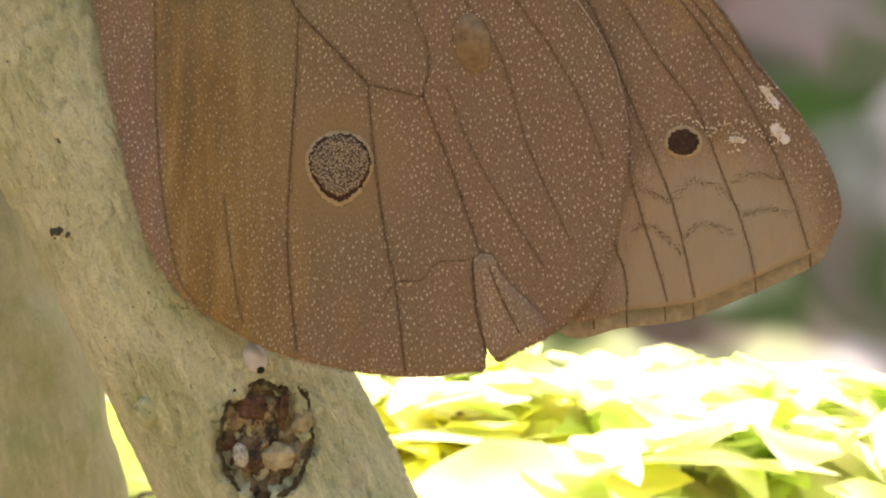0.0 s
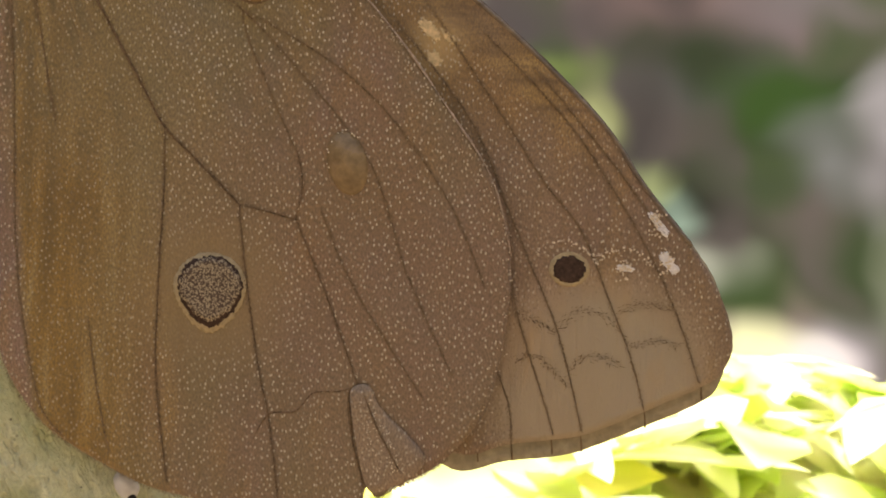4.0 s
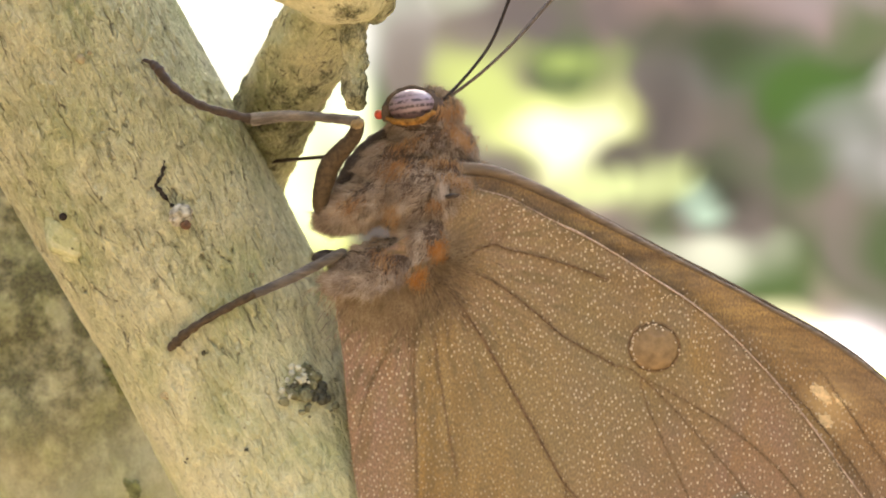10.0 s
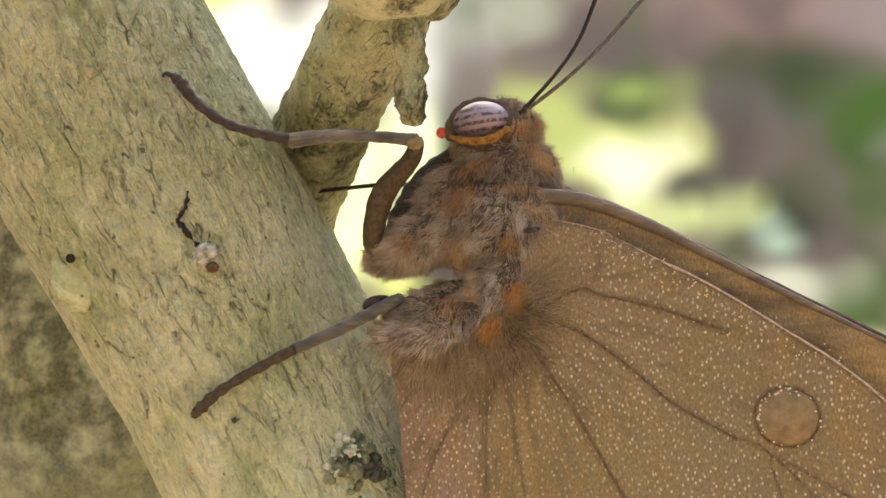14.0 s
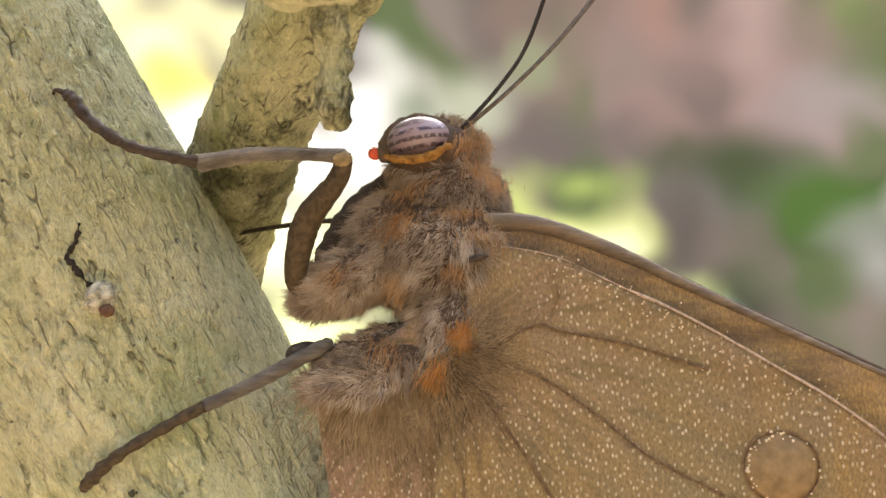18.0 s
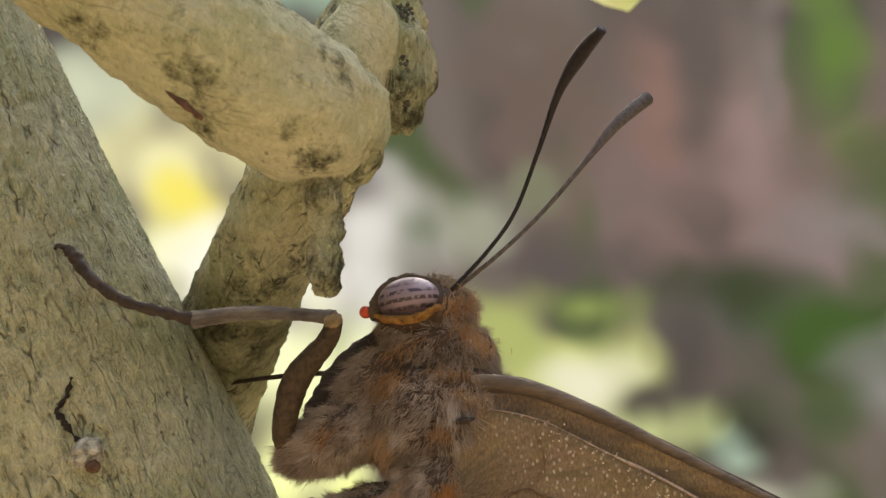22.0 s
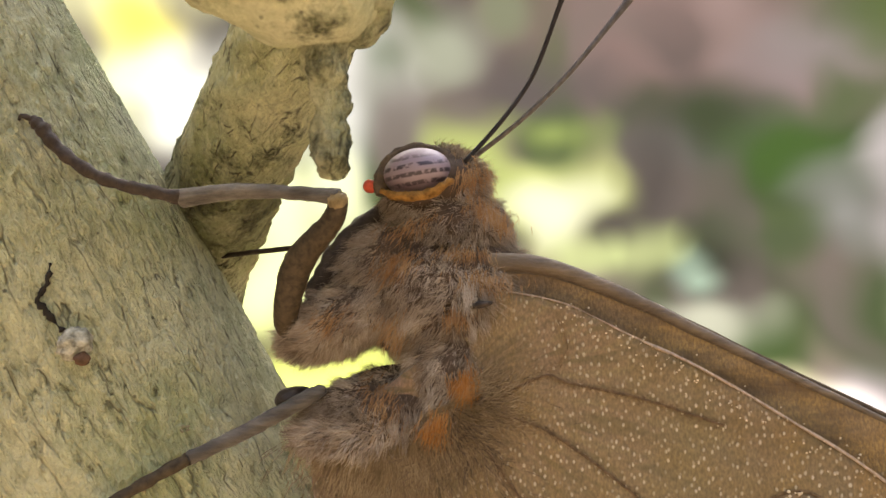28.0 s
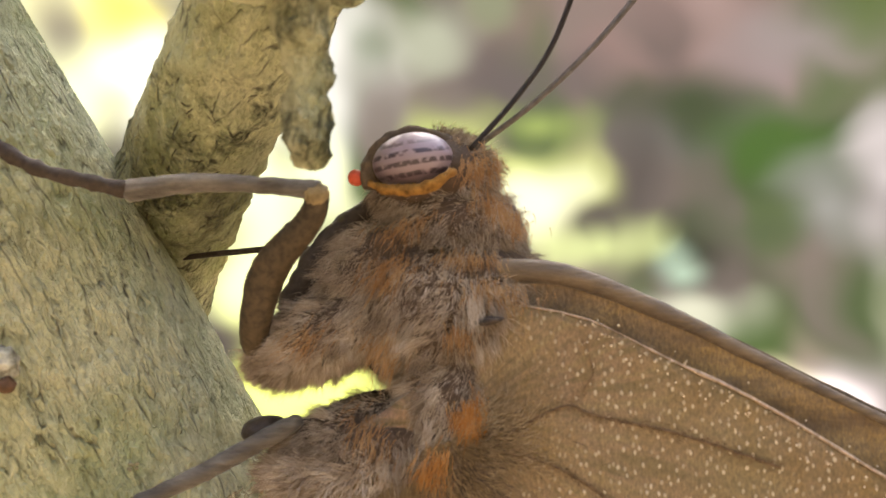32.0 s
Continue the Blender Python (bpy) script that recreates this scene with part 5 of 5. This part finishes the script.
# painted lights and darks of the far wood: direction (across, up), half width, half height, colour
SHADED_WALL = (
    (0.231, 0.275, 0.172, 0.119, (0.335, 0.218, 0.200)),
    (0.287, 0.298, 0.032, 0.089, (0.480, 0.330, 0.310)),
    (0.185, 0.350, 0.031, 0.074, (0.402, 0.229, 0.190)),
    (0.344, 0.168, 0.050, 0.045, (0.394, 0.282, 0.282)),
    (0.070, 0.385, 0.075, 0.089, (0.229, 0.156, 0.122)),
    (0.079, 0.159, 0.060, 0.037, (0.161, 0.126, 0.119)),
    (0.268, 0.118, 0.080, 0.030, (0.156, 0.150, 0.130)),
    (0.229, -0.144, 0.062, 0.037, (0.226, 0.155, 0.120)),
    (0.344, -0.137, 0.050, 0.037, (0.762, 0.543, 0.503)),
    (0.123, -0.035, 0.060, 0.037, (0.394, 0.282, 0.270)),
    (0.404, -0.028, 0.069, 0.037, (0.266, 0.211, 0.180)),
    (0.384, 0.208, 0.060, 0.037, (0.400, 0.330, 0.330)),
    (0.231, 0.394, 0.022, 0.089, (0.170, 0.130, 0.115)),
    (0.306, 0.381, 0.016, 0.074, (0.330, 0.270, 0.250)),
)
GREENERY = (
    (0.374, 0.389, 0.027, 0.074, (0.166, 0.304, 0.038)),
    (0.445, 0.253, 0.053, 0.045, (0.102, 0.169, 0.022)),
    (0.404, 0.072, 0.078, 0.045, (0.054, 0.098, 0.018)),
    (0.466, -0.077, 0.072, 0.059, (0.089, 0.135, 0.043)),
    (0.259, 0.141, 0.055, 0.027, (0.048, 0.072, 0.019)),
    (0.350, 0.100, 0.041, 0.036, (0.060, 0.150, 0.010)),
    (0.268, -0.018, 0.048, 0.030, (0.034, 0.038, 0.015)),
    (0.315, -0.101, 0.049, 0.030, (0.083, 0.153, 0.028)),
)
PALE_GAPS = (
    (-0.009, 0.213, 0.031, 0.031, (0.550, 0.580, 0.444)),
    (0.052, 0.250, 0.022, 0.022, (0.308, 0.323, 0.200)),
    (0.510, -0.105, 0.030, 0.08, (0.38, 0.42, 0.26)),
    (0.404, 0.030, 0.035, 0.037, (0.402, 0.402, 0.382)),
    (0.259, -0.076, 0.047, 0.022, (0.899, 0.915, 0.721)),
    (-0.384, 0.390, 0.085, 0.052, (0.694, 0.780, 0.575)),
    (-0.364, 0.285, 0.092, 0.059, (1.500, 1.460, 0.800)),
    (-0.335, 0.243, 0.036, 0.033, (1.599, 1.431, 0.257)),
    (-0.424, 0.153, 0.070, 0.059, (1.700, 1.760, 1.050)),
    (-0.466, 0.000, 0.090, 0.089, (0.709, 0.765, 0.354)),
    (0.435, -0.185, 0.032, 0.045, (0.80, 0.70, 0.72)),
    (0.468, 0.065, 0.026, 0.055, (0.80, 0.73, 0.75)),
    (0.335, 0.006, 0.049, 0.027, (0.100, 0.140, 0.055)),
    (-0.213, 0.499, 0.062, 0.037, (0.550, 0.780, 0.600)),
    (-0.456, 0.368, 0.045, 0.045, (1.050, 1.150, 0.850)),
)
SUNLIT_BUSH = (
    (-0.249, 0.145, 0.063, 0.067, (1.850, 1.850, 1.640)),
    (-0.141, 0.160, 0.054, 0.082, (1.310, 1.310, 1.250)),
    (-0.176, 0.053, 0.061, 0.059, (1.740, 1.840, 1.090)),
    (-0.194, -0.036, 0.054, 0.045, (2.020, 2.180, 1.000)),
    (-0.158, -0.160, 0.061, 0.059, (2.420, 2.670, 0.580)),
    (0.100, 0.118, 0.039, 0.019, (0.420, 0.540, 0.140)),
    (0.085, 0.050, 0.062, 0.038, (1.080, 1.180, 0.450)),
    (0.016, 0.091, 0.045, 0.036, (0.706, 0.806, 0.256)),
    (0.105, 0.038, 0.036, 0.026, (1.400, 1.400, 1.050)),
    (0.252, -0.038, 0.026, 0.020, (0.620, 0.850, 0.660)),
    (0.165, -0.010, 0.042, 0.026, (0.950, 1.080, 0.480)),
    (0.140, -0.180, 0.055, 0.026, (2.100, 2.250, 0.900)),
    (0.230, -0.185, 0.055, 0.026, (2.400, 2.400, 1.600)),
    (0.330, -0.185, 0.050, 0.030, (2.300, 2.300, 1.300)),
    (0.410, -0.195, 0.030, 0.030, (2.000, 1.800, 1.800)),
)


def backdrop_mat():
    m = Nodes("glowing_far_wood", 1.0)
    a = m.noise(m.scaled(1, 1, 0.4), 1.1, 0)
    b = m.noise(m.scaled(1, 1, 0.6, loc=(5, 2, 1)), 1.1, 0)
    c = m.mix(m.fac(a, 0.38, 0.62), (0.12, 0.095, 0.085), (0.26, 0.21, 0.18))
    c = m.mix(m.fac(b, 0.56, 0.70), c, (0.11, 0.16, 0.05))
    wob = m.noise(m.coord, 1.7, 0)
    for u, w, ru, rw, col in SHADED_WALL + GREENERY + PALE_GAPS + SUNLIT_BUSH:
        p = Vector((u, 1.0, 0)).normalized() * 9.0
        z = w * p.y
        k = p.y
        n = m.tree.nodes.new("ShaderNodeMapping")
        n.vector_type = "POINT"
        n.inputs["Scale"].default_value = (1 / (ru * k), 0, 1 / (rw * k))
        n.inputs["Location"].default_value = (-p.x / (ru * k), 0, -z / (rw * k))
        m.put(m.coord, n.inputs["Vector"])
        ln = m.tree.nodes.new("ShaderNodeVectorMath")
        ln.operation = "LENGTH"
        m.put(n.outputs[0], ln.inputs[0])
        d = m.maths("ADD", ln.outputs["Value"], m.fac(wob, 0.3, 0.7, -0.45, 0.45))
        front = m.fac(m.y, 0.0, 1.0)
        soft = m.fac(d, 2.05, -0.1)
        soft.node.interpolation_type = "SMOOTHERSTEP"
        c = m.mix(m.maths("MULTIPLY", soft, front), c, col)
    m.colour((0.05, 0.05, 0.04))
    # the backdrop glows by itself, with sun and shade painted into its colour
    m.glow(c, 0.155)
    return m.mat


def ground_shape():
    verts, faces = [], []
    n = 60
    for i in range(n + 1):
        for j in range(n + 1):
            x, y = ((k / n * 2 - 1) for k in (i, j))
            x, y = (math.copysign(abs(c) ** 2.5 * 60, c) for c in (x, y))
            z = -1.7 + 0.05 * wave(x * 1.3, y * 1.3) + 0.02 * wave(x * 5, y * 5)
            verts.append((x * 1000, y * 1000, z * 1000))
    for i in range(n):
        for j in range(n):
            a = i * (n + 1) + j
            faces.append((a, a + n + 1, a + n + 2, a + 1))
    return verts, faces


tagged(part("ground", ground_shape(), LITTER), "brown forest floor under leaf litter", "ground", kind="structure")


def backdrop_shape():
    verts, faces = [], []
    n, h = 96, 12
    for k in range(h + 1):
        for j in range(n):
            a = 2 * math.pi * j / n
            r = 9.0
            verts.append((r * 1000 * math.cos(a), r * 1000 * math.sin(a), (-2.2 + 8.0 * k / h) * 1000))
    for k in range(h):
        for j in range(n):
            a, b = k * n + j, k * n + (j + 1) % n
            faces.append((a, b, b + n, a + n))
    return verts, faces


tagged(part("backdrop", backdrop_shape(), backdrop_mat()), "hazy distant wood painted on a glowing backdrop", "backdrop", kind="structure")


def far_tree(x, y, r, lean, mat, label, seed):
    ob = thing("tree", label, "tree", "trees in the wood")
    pts = [((x + lean * z) * 1000, y * 1000, z * 1000) for z in (-1.75, -0.5, 1.0, 2.5, 5.0)]
    part("trunk", tube(pts, [r * 1150, r * 1000, r * 960, r * 900, r * 700], 20, 10, r * 160, 0.006, seed=seed), mat, ob)
    rng = random.Random(seed)
    for _ in range(3):
        z = rng.uniform(4.0, 4.6)
        a = rng.uniform(0, 6.28)
        p = [((x + lean * z + math.cos(a) * k) * 1000, (y + math.sin(a) * k) * 1000, (z + 0.6 * k) * 1000) for k in (0, 0.6, 1.3)]
        part("limb", tube(p, [r * 350, r * 260, r * 120], 10, 6), mat, ob)
    part("crown", leaves([((x + lean * 4.5 + rng.gauss(0, 0.7)), y + rng.gauss(0, 0.7), 4.6 + rng.gauss(0, 0.5)) for _ in range(260)], 0.16, seed), LEAF_GREEN, ob)
    return ob


def leaves(places, size, seed, droop=0.3, toss=0.5):
    """Pointed, gently folded leaves at places (metres)."""
    rng = random.Random(seed)
    verts, faces = [], []
    for c in places:
        s = size * rng.uniform(0.6, 1.3)
        a, t = rng.uniform(0, 6.283), rng.gauss(0, toss)
        d = Vector((math.cos(a), math.sin(a), -droop + t)).normalized()
        w = d.cross(Vector((rng.gauss(0, toss), rng.gauss(0, toss), 1))).normalized()
        n = w.cross(d)
        k = len(verts)
        c = Vector(c)
        for f, b in ((0, 0.02), (0.25, 0.24), (0.55, 0.27), (0.85, 0.12), (1.0, 0.0)):
            q = c + d * s * (f - 0.5) - n * s * 0.12 * f * f
            for sd in (-1, 0, 1):
                verts.append(tuple(1000 * v for v in (q + w * sd * b * s + n * abs(sd) * b * s * 0.25)))
        for i in range(4):
            for j in range(2):
                p = k + i * 3 + j
                faces.append((p, p + 1, p + 4, p + 3))
    return verts, faces


def shrub(name, label, centre, spread, count, size, mat, seed):
    """A leafy bush: stems that rise from the ground into a loose crown."""
    rng = random.Random(seed)
    ob = thing(name, label, "shrub", "shrubs in the wood")
    places = [tuple(c + max(-2.2, min(1.15, rng.gauss(0, 1))) * s for c, s in zip(centre, spread)) for _ in range(count)]
    for i in range(4):
        x, y, z = places[i]
        bx, by = centre[0] + rng.gauss(0, spread[0] * 0.3), centre[1] + rng.gauss(0, 0.05)
        part("stem", tube([(bx * 1000, by * 1000, -1720), ((bx + x) * 500, (by + y) * 500, (z - 1.7) * 500), (x * 1000, y * 1000, z * 1000)], [9, 7, 3], 8, 6, 1.0, 0.02), FAR_BARK, ob)
    part("crown", leaves(places, size, seed, 0.1, 0.2), mat, ob)
    return ob


# direction (across, up) seen from the butterfly, and distance ahead in metres
def ahead(u, w, d):
    return (u * d, d, w * d)


shrub("shrub", "sunlit yellow-green shrub, leaves painted nearly white for the glare", ahead(0.22, -0.30, 0.75), (0.19, 0.10, 0.045), 520, 0.10, LEAF_LIME, 61)
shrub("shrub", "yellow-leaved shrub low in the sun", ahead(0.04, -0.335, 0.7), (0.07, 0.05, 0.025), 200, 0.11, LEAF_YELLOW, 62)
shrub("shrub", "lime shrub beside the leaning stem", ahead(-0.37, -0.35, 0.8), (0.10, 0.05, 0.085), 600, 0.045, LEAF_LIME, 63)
for i, (u, d, r, lean, mat, label) in enumerate(((0.66, 7.6, 0.34, -0.02, FAR_BARK_PINK, "broad pinkish tree trunk far off"), (-0.75, 5.0, 0.2, 0.02, FAR_BARK, "grey-brown tree trunk in shade"),
                                                 (0.72, 5.2, 0.2, 0.0, FAR_BARK, "brown tree trunk far off"))):
    far_tree(u * d, d, r, lean, mat, label, 80 + i)

# unseen crown for the leaning tree, added along the sun's way to shade the butterfly
rng = random.Random(7)
shade_leaf_places = []
for _ in range(900):
    d = rng.uniform(0.35, 1.1)
    c = SUN_WAY * d + Vector((-0.05, 0, 0.06))
    shade_leaf_places.append((c.x + rng.gauss(0, 0.11), c.y + rng.gauss(0, 0.09) + 0.03, c.z + rng.gauss(0, 0.06)))
part("crown", leaves(shade_leaf_places, 0.07, 8), LEAF_GREEN, tree)
spray = part("twig", tube([(-13.1, 1.8, 44), (-6, 60, 92), (14, 170, 160), (31, 246, 186)], [0.8, 0.7, 0.5, 0.35], 8, 10, 0.1, 0.3), BARK_DARK, tree, "thin twig")


def hanging_leaf(top, tip, width):
    """One pointed leaf, folded along its midrib, from its stalk to its tip (mm)."""
    top, tip = Vector(top), Vector(tip)
    along = tip - top
    side = along.cross(Vector((0, 1, 0))).normalized()
    verts, faces = [], []
    for f, w in ((0.0, 0.03), (0.12, 0.5), (0.3, 0.92), (0.5, 1.0), (0.7, 0.8), (0.88, 0.4), (1.0, 0.02)):
        q = top + along * f + Vector((0, 6 * math.sin(3.1 * f), 0))
        for s in (-1, -0.5, 0, 0.5, 1):
            verts.append(tuple(q + side * s * w * width + Vector((0, abs(s) * w * width * 0.3, 0))))
    for i in range(6):
        for j in range(4):
            a = i * 5 + j
            faces.append((a, a + 1, a + 6, a + 5))
    return verts, faces


part("leaf", hanging_leaf((31, 246, 186), (39, 254, 143.5), 17), LEAF_LIME, spray, "lime-green leaf lit from behind")
